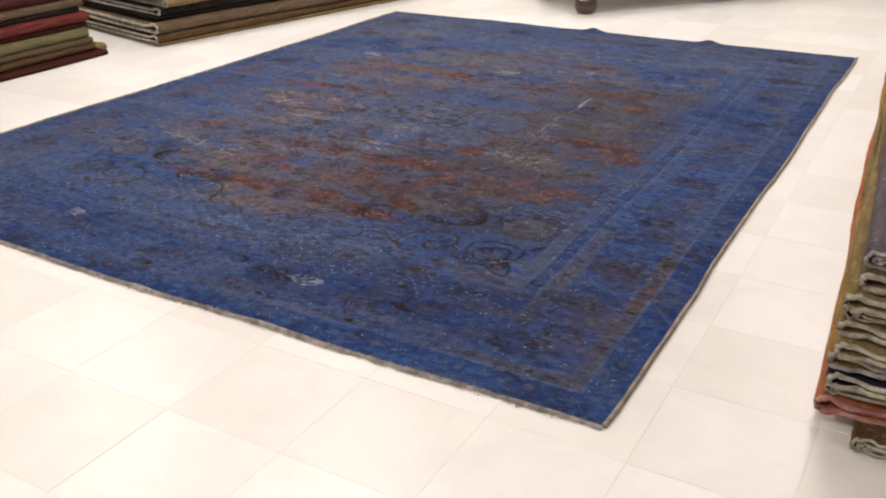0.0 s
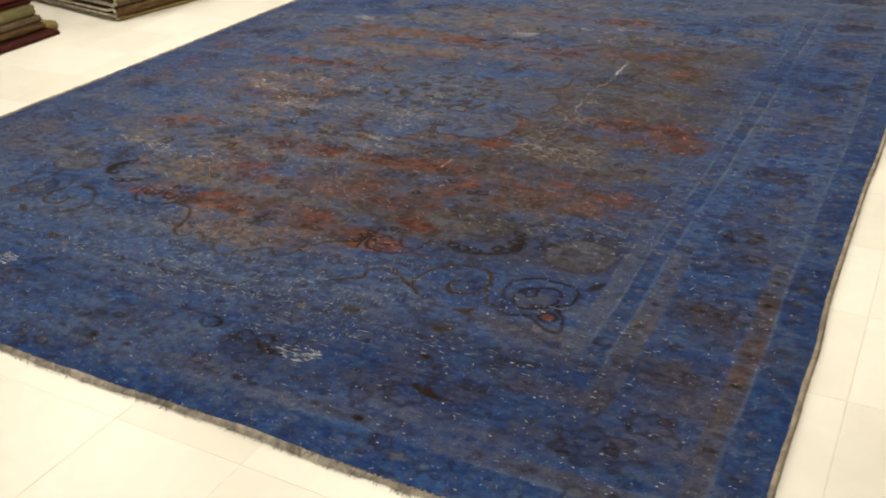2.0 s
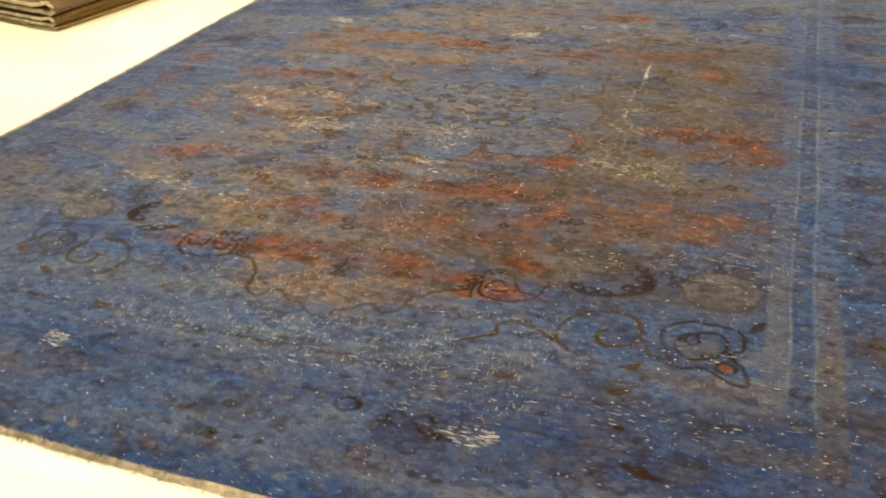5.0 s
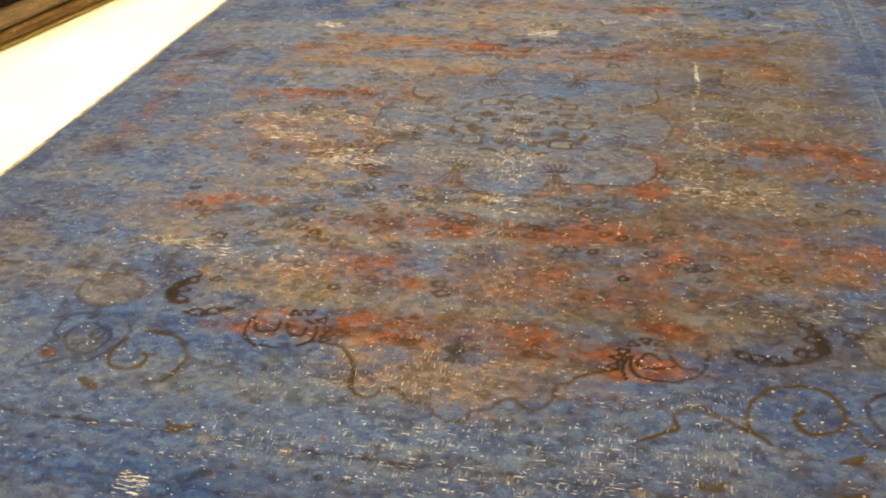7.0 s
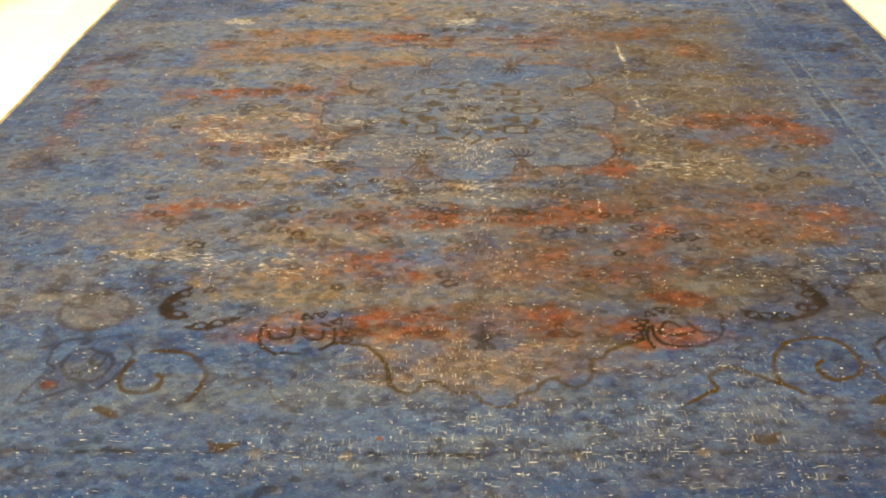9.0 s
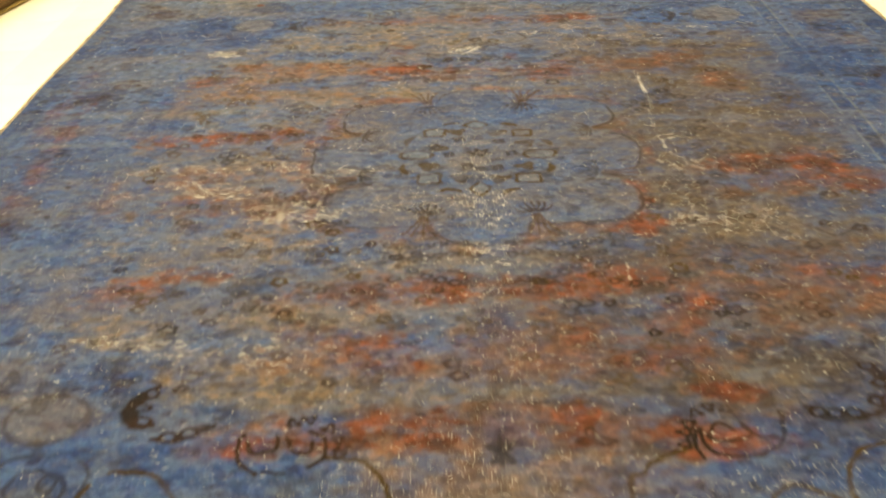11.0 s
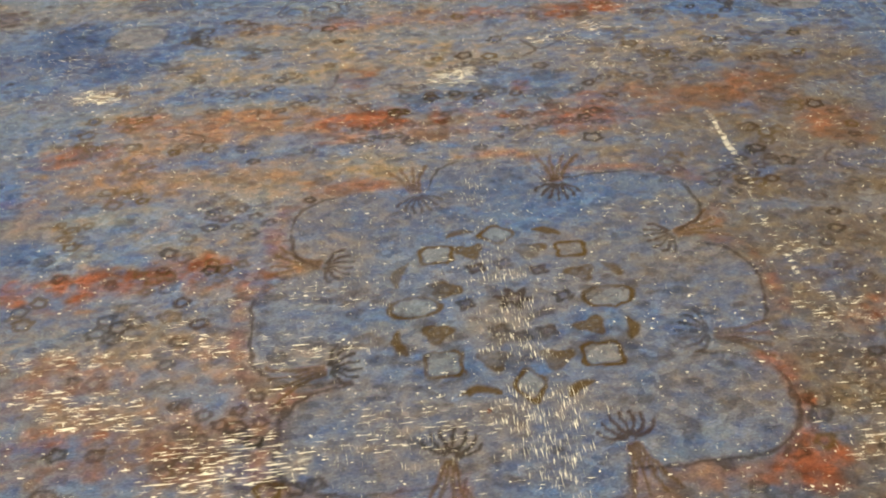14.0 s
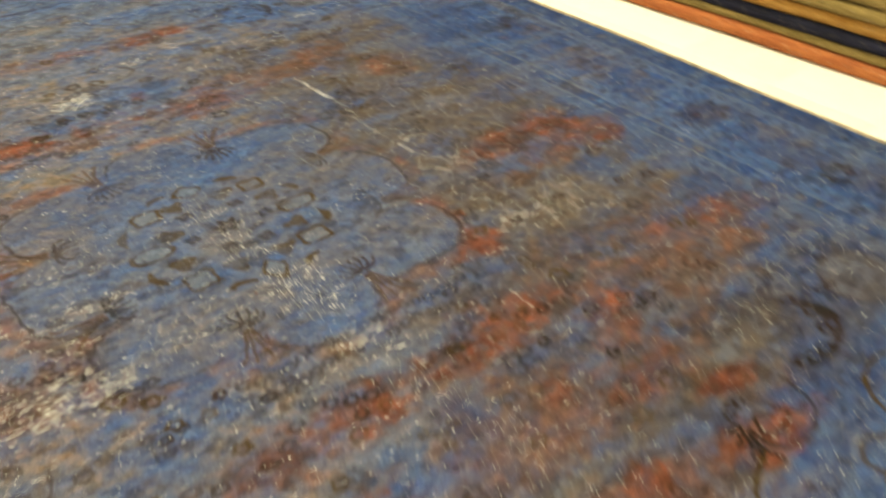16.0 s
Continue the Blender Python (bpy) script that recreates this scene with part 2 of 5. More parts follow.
def tube(points, radii, n=6):
    """A cord along points, with a radius for each."""
    bm = bmesh.new()
    rings = []
    for i, p in enumerate(points):
        p = Vector(p)
        d = (Vector(points[min(i + 1, len(points) - 1)]) - Vector(points[max(i - 1, 0)])).normalized()
        side = d.cross(Vector((0, 0, 1)))
        side = side.normalized() if side.length > 1e-3 else Vector((1, 0, 0))
        up = side.cross(d)
        rings.append([bm.verts.new(p + radii[i] * (math.cos(2 * math.pi * k / n) * side + math.sin(2 * math.pi * k / n) * up)) for k in range(n)])
    for a, b in zip(rings, rings[1:]):
        for k in range(n):
            bm.faces.new((a[k], a[(k + 1) % n], b[(k + 1) % n], b[k]))
    bm.faces.new(rings[0][::-1])
    bm.faces.new(rings[-1])
    return bm


# ---- the room ----
W, E, S, N = ROOM
T = 0.15
for name, b in (("wall_west", (W - T, W, S - T, N + T)), ("wall_east", (E, E + T, S - T, N + T)),
                ("wall_south", (W, E, S - T, S)), ("wall_north", (W, E, N, N + T))):
    tagged(part(name, box(*b, -0.02, CEILING), PLASTER), "plain cream plastered showroom wall", "wall", kind="structure")
tagged(part("ceiling", box(W - T, E + T, S - T, N + T, CEILING, CEILING + 0.12), CEIL_PAINT), "plain white painted showroom ceiling", "ceiling", kind="structure")
first = None
for x, y in LAMPS:
    if first is None:
        first = tagged(new("ceiling_light"), "square white ceiling light panel, switched on", "ceiling light", "ceiling lights")
        for a, b, c, d in ((-0.31, 0.31, -0.31, -0.28), (-0.31, 0.31, 0.28, 0.31), (-0.31, -0.28, -0.28, 0.28), (0.28, 0.31, -0.28, 0.28)):
            part("frame", box(a, b, c, d, -0.045, 0.0), METAL, first)
        part("diffuser", box(-0.28, 0.28, -0.28, 0.28, -0.022, -0.006), DIFFUSER, first, "glowing opal diffuser")
        first.matrix_world = pose(x, y, CEILING)
    else:
        copy_thing(first, pose(x, y, CEILING))

# ---- the furniture beyond the carpet ----
def daybed():
    """A broad low wooden daybed on turned bun feet; only a foot comes into view."""
    thing = tagged(new("daybed"), "dark polished walnut daybed on turned bun feet", "daybed")
    part("frame", box(-0.92, 0.92, -0.42, 0.42, 0.215, 0.33, 0.012), WALNUT, thing)
    part("seat_board", box(-0.90, 0.90, -0.40, 0.40, 0.333, 0.36, 0.006), WALNUT, thing)
    for y in (-0.425, 0.405):
        part("moulding", box(-0.90, 0.90, y, y + 0.02, 0.24, 0.265, 0.006), WALNUT, thing)
    foot = [(0.048, 0.0), (0.066, 0.010), (0.080, 0.040), (0.084, 0.068), (0.077, 0.100), (0.056, 0.122), (0.048, 0.132), (0.062, 0.146), (0.067, 0.170), (0.056, 0.218)]
    for x in (-0.80, 0.80):
        for y in (-0.32, 0.32):
            f = part("foot", lathe(foot), WALNUT, thing, smooth=True)
            f.location = (x, y, 0)
    return thing


daybed().matrix_world = pose(-0.29, 2.62, 0.0, 0, 0, 50) @ pose(0.80, 0.32, 0.0)


# ---- folded carpets in stacks ----
def hairpin(radius, width, wave, closed, steps=9):
    """The mid-line of a sheet folded back on itself: its fold at x = 0, its two ends at x = width, half a gap of closed apart."""
    def gap(x):
        return closed + (radius - closed) * math.exp(-((x - radius) / (3.2 * radius)) ** 2) if x > radius else radius
    xs = [radius * 1.6, radius * 2.6, radius * 4, radius * 6, width * 0.45, width * 0.7, width]
    pts = [(x, -radius + 0.25 * (radius - gap(x)) + wave * math.sin(k * 1.3)) for k, x in reversed(list(enumerate(xs)))]
    pts += [(radius - radius * math.sin(math.pi * i / steps), -radius * math.cos(math.pi * i / steps)) for i in range(steps + 1)]
    pts += [(x, radius - 1.75 * (radius - gap(x)) + wave * math.sin(k * 1.7 + 1)) for k, x in enumerate(xs)]
    return pts


def sheet(profile, thick, length, rng, sag, drop=(0.0, 0.0), stations=52):
    """A thick sheet with that profile in x and z, running along y from 0 to length."""
    bm = bmesh.new()
    n = len(profile)
    normals = []
    for i in range(n):
        a, b = profile[max(i - 1, 0)], profile[min(i + 1, n - 1)]
        d = Vector((b[0] - a[0], b[1] - a[1])).normalized()
        normals.append(Vector((d.y, -d.x)))
    ph = [rng.uniform(0, 6.28) for _ in range(4)]
    rows = []
    for s in range(stations + 1):
        u = s / stations
        y = length * u
        dx = sag * (math.sin(y * 3.1 + ph[0]) + 0.5 * math.sin(y * 7.7 + ph[1]))
        fall = min(max((y - drop[0]) / 0.45, 0.0), 1.0)
        fall = drop[1] * fall * fall * (3 - 2 * fall)
        row = []
        for side in (1, -1):
            for i, (px, pz) in enumerate(profile):
                q = Vector((px, pz)) + normals[i] * (thick / 2 * side)
                dz = 0.25 * sag * math.sin(y * 5.3 + ph[2] + px * 4)
                ragged = 0.006 * math.sin(i * 2.1 + ph[3]) * (1 if s in (0, stations) else 0)
                row.append(bm.verts.new((q.x + dx + rng.uniform(-0.0012, 0.0012), y + ragged, q.y + dz - fall + rng.uniform(-0.0008, 0.0008))))
        rows.append(row)
    for a, b in zip(rows, rows[1:]):
        for i in range(n - 1):
            bm.faces.new((a[i], a[i + 1], b[i + 1], b[i]))
            bm.faces.new((a[n + i + 1], a[n + i], b[n + i], b[n + i + 1]))
        bm.faces.new((a[n], a[0], b[0], b[n]))
        bm.faces.new((a[n - 1], a[2 * n - 1], b[2 * n - 1], b[n - 1]))
    for row, flip in ((rows[0], 1), (rows[-1], -1)):
        for i in range(n - 1):
            bm.faces.new((row[i], row[n + i], row[n + i + 1], row[i + 1])[::flip])
    ends = [[rows[0][i].co.lerp(rows[0][n + i].co, 0.5) for i in range(n)]]
    bmesh.ops.recalc_face_normals(bm, faces=bm.faces[:])
    return bm, ends[0]


RUG_COUNT = [0]


def folded_rug(label, height, width, length, mat, cord, at, turn, group, mirror=False, loose=0.0, layers=2, drop=(0.0, 0.0)):
    """A carpet folded lengthwise: hairpin sheets one in the other, a pale cord along the cut end."""
    RUG_COUNT[0] += 1
    rng = random.Random(100 + RUG_COUNT[0])
    thing = tagged(new("folded_carpet"), label, "carpet", group)
    if loose >= 0.01:
        layers = 1
    thick = height / (2 * layers) * (0.94 if layers == 2 else 0.62)
    for k in range(layers):
        r = max(height / 2 - thick * (k + 0.5) * 1.03, thick * 0.55)
        w = width - 0.01 * k
        prof = [(x + (thick * 1.05 + loose) * k, z) for x, z in hairpin(r, w, 0.001 if layers == 2 else 0.0015, r if layers == 2 else thick * 0.6)]
        bm, end = sheet(prof, thick, length, rng, 0.004 + loose * 0.1, drop)
        body = part("outer_fold" if k == 0 else "inner_fold", bm, mat, thing, smooth=True)
        if cord is not None:
            pts = [(p.x, p.y - 0.003 + rng.uniform(-0.003, 0.003), p.z + rng.uniform(-0.0015, 0.0015)) for p in end]
            part("edge_cord", tube(pts, [thick * rng.uniform(0.42, 0.56) for _ in pts]), cord, body, smooth=True)
    m = pose(*at, 0, 0, turn) @ pose(0, 0, height / 2)
    thing.matrix_world = m
    if mirror:
        thing.scale = (-1, 1, 1)
    return thing


def stack(rows, x, y, width, length, turn, group, mirror, short=0.0):
    """Folded carpets from the floor up; a row: height, shift of the fold, shift of the end, material, cord, label, looseness.
    With short given, the lowest one is only that long, and the rest sink behind its end."""
    z = 0.0015
    first_height = rows[0][0] + 0.001 if short else 0.0
    c, s = math.cos(radians(turn)), math.sin(radians(turn))
    for height, dx, dy, mat, cord, label, loose in rows:
        wx = -dx if mirror else dx
        lowest = z < 0.002
        folded_rug(label, height, width, short if short and lowest else length - dy, mat, cord, (x + c * wx - s * dy, y + s * wx + c * dy, z), turn, group, mirror, loose,
                   drop=(0.0, 0.0) if lowest else (short - dy, first_height))
        z += height + 0.001


RUST = rug_material("rust_pile", (0.24, 0.078, 0.036), (0.34, 0.13, 0.055), 1.0)
OLIVE = rug_material("olive_pile", (0.14, 0.105, 0.042), (0.24, 0.18, 0.08), 2.0)
BROWN = rug_material("brown_pile", (0.058, 0.036, 0.018), (0.125, 0.076, 0.037), 3.0)
BLACKISH = rug_material("black_pile", (0.012, 0.010, 0.010), (0.035, 0.028, 0.025), 4.0, 0.1)
GOLD = rug_material("gold_pile", (0.22, 0.11, 0.03), (0.32, 0.19, 0.07), 5.0)
MAROON = rug_material("maroon_pile", (0.027, 0.008, 0.007), (0.06, 0.016, 0.013), 6.0, 0.12)
PINK_RED = rug_material("pink_red_pile", (0.085, 0.016, 0.015), (0.18, 0.048, 0.042), 7.0, 0.2)
GREYED = rug_material("grey_pile", (0.07, 0.065, 0.08), (0.125, 0.11, 0.125), 8.0)
NAVY_PILE = rug_material("navy_pile", (0.008, 0.009, 0.018), (0.016, 0.018, 0.040), 9.0, 0.15)
SAGE = rug_material("sage_pile", (0.13, 0.118, 0.058), (0.20, 0.178, 0.09), 10.0)
TAUPE_PILE = rug_material("taupe_pile", (0.088, 0.063, 0.041), (0.155, 0.112, 0.073), 11.0)

# beside the carpet's west edge, the nearer of two stacks: folds face east
WEST = "folded carpets stacked west of the carpet"
stack([
    (0.024, -0.02, 0.00, MAROON, None, "thin maroon carpet folded flat at the foot of a stack", 0.0),
    (0.040, 0.055, 0.02, BROWN, None, "dark brown folded carpet in a stack", 0.004),
    (0.036, 0.075, 0.02, TAUPE_PILE, None, "faded brown folded carpet in a stack", 0.004),
    (0.062, 0.085, 0.04, SAGE, None, "thick sage green folded carpet in a stack", 0.0),
    (0.030, 0.100, 0.03, MAROON, None, "dark maroon folded carpet in a stack", 0.004),
    (0.058, 0.085, 0.02, PINK_RED, None, "worn red and pink folded carpet in a stack", 0.004),
    (0.030, 0.115, 0.05, BLACKISH, None, "black folded carpet in a stack", 0.004),
    (0.050, 0.100, 0.03, TAUPE_PILE, None, "greyed tan folded carpet in a stack", 0.004),
    (0.045, 0.110, 0.03, MAROON, None, "maroon folded carpet near the top of a stack", 0.004),
], -2.41, 0.05, 0.78, 1.9, 180.0, WEST, False)
# a green carpet's end sticks out behind it
tagged(folded_rug("dull green folded carpet sticking out behind a stack", 0.045, 0.3, 0.07, OLIVE, None, (-2.49, 0.055, 0.0015), 0, WEST, True), "dull green folded carpet sticking out behind a stack", "carpet", WEST)

# the farther stack, turned a little, its cut ends to the south
FAR = "folded carpets stacked by the far west side"
stack([
    (0.020, 0.00, 0.01, OLIVE, CORD_PALE, "thin olive brown folded carpet with a pale corded end", 0.0),
    (0.052, 0.00, 0.00, BROWN, CORD_PALE, "worn brown folded carpet with a looped pale end", 0.012),
    (0.072, 0.00, 0.01, TAUPE_PILE, CORD_PALE, "tan brown folded carpet with a looped pale end", 0.014),
    (0.030, 0.05, 0.05, BLACKISH, None, "charcoal folded carpet in a stack", 0.004),
    (0.052, 0.03, 0.06, BLACKISH, FRINGE_GREY, "black folded carpet with a looped grey end", 0.014),
    (0.045, 0.00, 0.10, OLIVE, CORD_PALE, "olive folded carpet in a stack", 0.008),
    (0.050, 0.03, 0.05, BLACKISH, FRINGE_GREY, "black folded carpet near the top of a stack", 0.012),
], -2.26, 0.34, 1.5, 2.35, -12.5, FAR, True)

# the stack by the east edge: folds face west, cut ends to the south
EAST = "folded carpets stacked east of the carpet"
stack([
    (0.036, 0.110, -0.03, BROWN, CORD_PALE, "dark brown folded carpet at the foot of a stack", 0.004),
    (0.048, 0.020, 0.04, RUST, CORD_PINK, "rust red folded carpet with a pink corded end", 0.012),
    (0.030, 0.030, 0.05, OLIVE, CORD_PALE, "olive brown folded carpet with a pale corded end", 0.004),
    (0.042, 0.034, 0.02, NAVY_PILE, CORD_PALE, "black and navy folded carpet with a pale looped end", 0.014),
    (0.046, 0.030, 0.03, GOLD, FRINGE_GREY, "gold and orange folded carpet with a grey corded end", 0.012),
    (0.042, 0.036, 0.00, OLIVE, CORD_PALE, "olive folded carpet with a looped pale end", 0.016),
    (0.042, 0.038, 0.02, OLIVE, CORD_PALE, "dull olive folded carpet with a looped pale end", 0.016),
    (0.030, 0.042, 0.03, BROWN, CORD_PALE, "thin brown folded carpet with a pale corded end", 0.004),
    (0.044, 0.042, 0.00, OLIVE, CORD_PALE, "olive brown folded carpet with a looped pale end", 0.014),
    (0.044, 0.060, 0.02, TAUPE_PILE, CORD_PALE, "tan folded carpet with a looped pale end", 0.014),
    (0.040, 0.060, 0.04, GREYED, FRINGE_GREY, "grey purple folded carpet on top of a stack", 0.006),
], 2.037, -1.86, 0.95, 3.5, 3.6, EAST, False, 0.55)


# ---- the overdyed carpet ----
CX, CY = 0.04, -0.045                     # its middle
X0, X1, Y0, Y1 = -1.555, 1.635, -2.075, 2.020
STEP = 0.004
NX, NY = int(round((X1 - X0) / STEP)) + 1, int(round((Y1 - Y0) / STEP)) + 1
gx, gy = np.linspace(X0, X1, NX, dtype=np.float32), np.linspace(Y0, Y1, NY, dtype=np.float32)
PX, PY = np.meshgrid(gx, gy)


def value_noise(x, y, sx, sy, seed):
    """Smooth noise of -1 to 1 with cells of sx by sy metres."""
    r = np.random.RandomState(seed)
    g = r.uniform(-1, 1, (257, 257)).astype(np.float32)
    u, v = (x + 50) / sx, (y + 50) / sy
    iu, iv = np.floor(u).astype(int), np.floor(v).astype(int)
    fu, fv = u - iu, v - iv
    fu, fv = fu * fu * (3 - 2 * fu), fv * fv * (3 - 2 * fv)
    iu, iv = iu % 256, iv % 256
    a, b, c, d = g[iv, iu], g[iv, iu + 1], g[iv + 1, iu], g[iv + 1, iu + 1]
    return (a * (1 - fu) + b * fu) * (1 - fv) + (c * (1 - fu) + d * fu) * fv


def fbm(x, y, sx, sy, seed, octaves=4, gain=0.55):
    total, amp, norm = 0, 1.0, 0.0
    for k in range(octaves):
        total = total + amp * value_noise(x, y, sx / 2 ** k, sy / 2 ** k, seed + 17 * k)
        norm += amp
        amp *= gain
    return total / norm


def smooth(a, lo, hi):
    t = np.clip((a - lo) / (hi - lo), 0, 1)
    return t * t * (3 - 2 * t)


# the weave pulls every shape a little askew and streaks it along the weft
WX = PX + 0.030 * fbm(PX, PY, 0.16, 0.10, 1) + 0.020 * fbm(PX, PY, 0.04, 0.02, 2, 3)
WY = PY + 0.028 * fbm(PX, PY, 0.14, 0.12, 3) + 0.012 * fbm(PX, PY, 0.05, 0.02, 4, 3)
LX = PX + 0.006 * fbm(PX, PY, 0.06, 0.06, 5, 3) + 0.0028 * value_noise(PX, PY, 0.013, 0.013, 51)     # for drawn lines
LY = PY + 0.006 * fbm(PX, PY, 0.06, 0.06, 6, 3) + 0.0028 * value_noise(PX, PY, 0.013, 0.013, 52)
STREAK = fbm(PX, PY, 0.24, 0.085, 7, 4)
MOTTLE = fbm(PX, PY, 0.085, 0.065, 8, 4)
FINE = fbm(PX, PY, 0.026, 0.018, 9, 3)
LEFT_OFF = smooth(fbm(PX, PY, 0.12, 0.09, 10, 4), -0.42, 0.05)   # where drawn lines survive

madder = np.zeros_like(PX)
tan = np.zeros_like(PX)
navy = np.zeros_like(PX)
line = np.zeros_like(PX)
pale = np.zeros_like(PX)
weft = np.zeros_like(PX)
warp = np.zeros_like(PX)
olive = np.zeros_like(PX)
umber = np.zeros_like(PX)


def blobs(mask, rows, ragged=0.55, gain=1.0):
    """Soft ragged patches: x, y, half length along the weft, half height, strength."""
    for x, y, rx, ry, s in rows:
        d = ((WX - x) / rx) ** 2 + ((WY - y) / ry) ** 2
        f = smooth(1.25 - d + ragged * (STREAK + 0.6 * MOTTLE + 0.5 * FINE), 0.0, 1.35)
        np.maximum(mask, f * s * gain, out=mask)


def window(x0, x1, y0, y1, pad=0.05):
    i0, i1 = np.searchsorted(gx, (x0 - pad, x1 + pad))
    j0, j1 = np.searchsorted(gy, (y0 - pad, y1 + pad))
    return slice(max(j0, 0), max(j1, 1)), slice(max(i0, 0), max(i1, 1))


def curve(points, steps=7):
    """A smooth run through the points."""
    p = [np.array(q, dtype=float) for q in points]
    p = [2 * p[0] - p[1]] + p + [2 * p[-1] - p[-2]]
    out = []
    for a, b, c, d in zip(p, p[1:], p[2:], p[3:]):
        for k in range(steps):
            t = k / steps
            out.append(0.5 * (2 * b + (c - a) * t + (2 * a - 5 * b + 4 * c - d) * t * t + (3 * b - a - 3 * c + d) * t ** 3))
    return out + [p[-2]]


def stroke(points, width=0.006, strength=0.9, mask=None, steps=7, taper=False):
    """A drawn line, partly worn away."""
    mask = line if mask is None else mask
    pts = curve(points, steps) if len(points) > 2 else [np.array(q, dtype=float) for q in points]
    xs, ys = [p[0] for p in pts], [p[1] for p in pts]
    sl = window(min(xs), max(xs), min(ys), max(ys))
    x, y = LX[sl], LY[sl]
    if x.size == 0:
        return
    best = np.full(x.shape, 9.0, dtype=np.float32)
    n = len(pts) - 1
    for i, (a, b) in enumerate(zip(pts, pts[1:])):
        d = b - a
        t = np.clip(((x - a[0]) * d[0] + (y - a[1]) * d[1]) / max(d @ d, 1e-9), 0, 1)
        w = width * (1.0 if not taper else 0.35 + 1.3 * math.sin(math.pi * min(max((i + 0.5) / n, 0.05), 0.95)))
        np.minimum(best, np.hypot(x - a[0] - t * d[0], y - a[1] - t * d[1]) / w, out=best)
    f = smooth(1.25 - best, 0.0, 0.7) * strength * (0.70 + 0.30 * LEFT_OFF[sl])
    mask[sl] = np.maximum(mask[sl], f)


def ring(x, y, rx, ry, width=0.005, strength=0.85, fill=None, lobes=0, depth=0.0, turn=0.0, fill_strength=0.7, into=None):
    """An outlined round or lobed flower, filled in another dye if asked."""
    sl = window(x - rx, x + rx, y - ry, y + ry)
    u, v = (LX[sl] - x) / rx, (LY[sl] - y) / ry
    if u.size == 0:
        return
    ang = np.arctan2(v, u) + turn
    edge = 1 + (depth * np.cos(lobes * ang) if lobes else 0)
    d = (np.hypot(u, v) / edge - 1) * min(rx, ry)
    keep = 0.55 + 0.45 * LEFT_OFF[sl]
    mask = line if into is None else into
    mask[sl] = np.maximum(mask[sl], smooth(1.3 - np.abs(d) / width, 0, 0.8) * strength * keep)
    if fill is not None:
        fill[sl] = np.maximum(fill[sl], smooth(-d, 0, 0.008) * fill_strength)
    return sl, d


def mirrored(points, fx, fy):
    axis = 0.035 if fy else 0.055
    return [((2 * axis - x) if fx else x, (2 * CY - y) if fy else y) for x, y in points]


EDGE = np.minimum(np.minimum(PX - X0, X1 - PX), np.minimum(PY - Y0, Y1 - PY)) + 0.006 * fbm(PX, PY, 0.25, 0.25, 11, 2)

# field: a lobed tan and madder ground inside blue
FY = (WY - CY) / 1.36
half = np.where(np.abs(FY) < 0.60, 1.03, 1.03 - 0.76 * smooth(np.abs(FY), 0.60, 1.0)) + 0.05 * np.cos(FY * 15)
field = smooth(half - np.abs(WX - CX) + 0.16 * MOTTLE + 0.10 * STREAK + 0.05 * FINE, -0.11, 0.14) * smooth(1.10 - np.abs(FY), 0.0, 0.07)
tan = field * np.clip(0.44 + 0.62 * STREAK + 0.34 * MOTTLE + 0.40 * FINE + 0.30 * fbm(PX, PY, 0.9, 0.16, 73, 3), 0.0, 0.92)
tan = np.maximum(tan, 0.06 + 0.40 * smooth(fbm(PX, PY, 0.5, 0.12, 71, 5) + 0.25 * MOTTLE, -0.05, 0.5) * smooth(EDGE, 0.02, 0.2))
# bands of the weft that took more dye or less
navy += 0.30 * smooth(fbm(PX, PY, 0.9, 0.10, 12, 4) + 0.20 * FINE, -0.05, 0.55)
navy += 0.42 * smooth(fbm(PX, PY, 0.060, 0.034, 13, 3) + 0.3 * MOTTLE, 0.16, 0.50) * (1 - 0.55 * field)
navy += 0.22 * smooth(fbm(PX, PY, 0.026, 0.020, 62, 3), 0.15, 0.45)
pale += 0.40 * smooth(fbm(PX, PY, 0.5, 0.07, 14, 4) + 0.2 * FINE, -0.05, 0.5)
pale += 0.30 * smooth(fbm(PX, PY, 0.07, 0.035, 15, 3), 0.10, 0.5)
pale += 0.20 * smooth(fbm(PX, PY, 0.024, 0.018, 61, 3), 0.18, 0.45)
# the dye is stronger and browner east of the middle; paler towards the west
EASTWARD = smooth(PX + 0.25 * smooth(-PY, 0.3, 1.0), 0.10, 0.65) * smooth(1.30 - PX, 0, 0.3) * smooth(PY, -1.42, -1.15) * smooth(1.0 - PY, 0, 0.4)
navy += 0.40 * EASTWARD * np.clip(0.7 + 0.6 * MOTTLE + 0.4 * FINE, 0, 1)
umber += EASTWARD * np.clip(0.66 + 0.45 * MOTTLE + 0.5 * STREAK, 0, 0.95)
# paler far end: the pile's sheen at a grazing view, painted into the colour
pale += 0.42 * smooth(PY, 0.9, 1.5) + 0.22 * smooth(-PX, 0.5, 1.25) + 0.24 * smooth(-1.25 - PY, 0, 0.25) * smooth(0.9 - PX, 0, 0.4) * smooth(PY, -1.8, -1.6)

pale += 0.30 * field * np.clip(0.8 + 0.5 * MOTTLE, 0, 1)

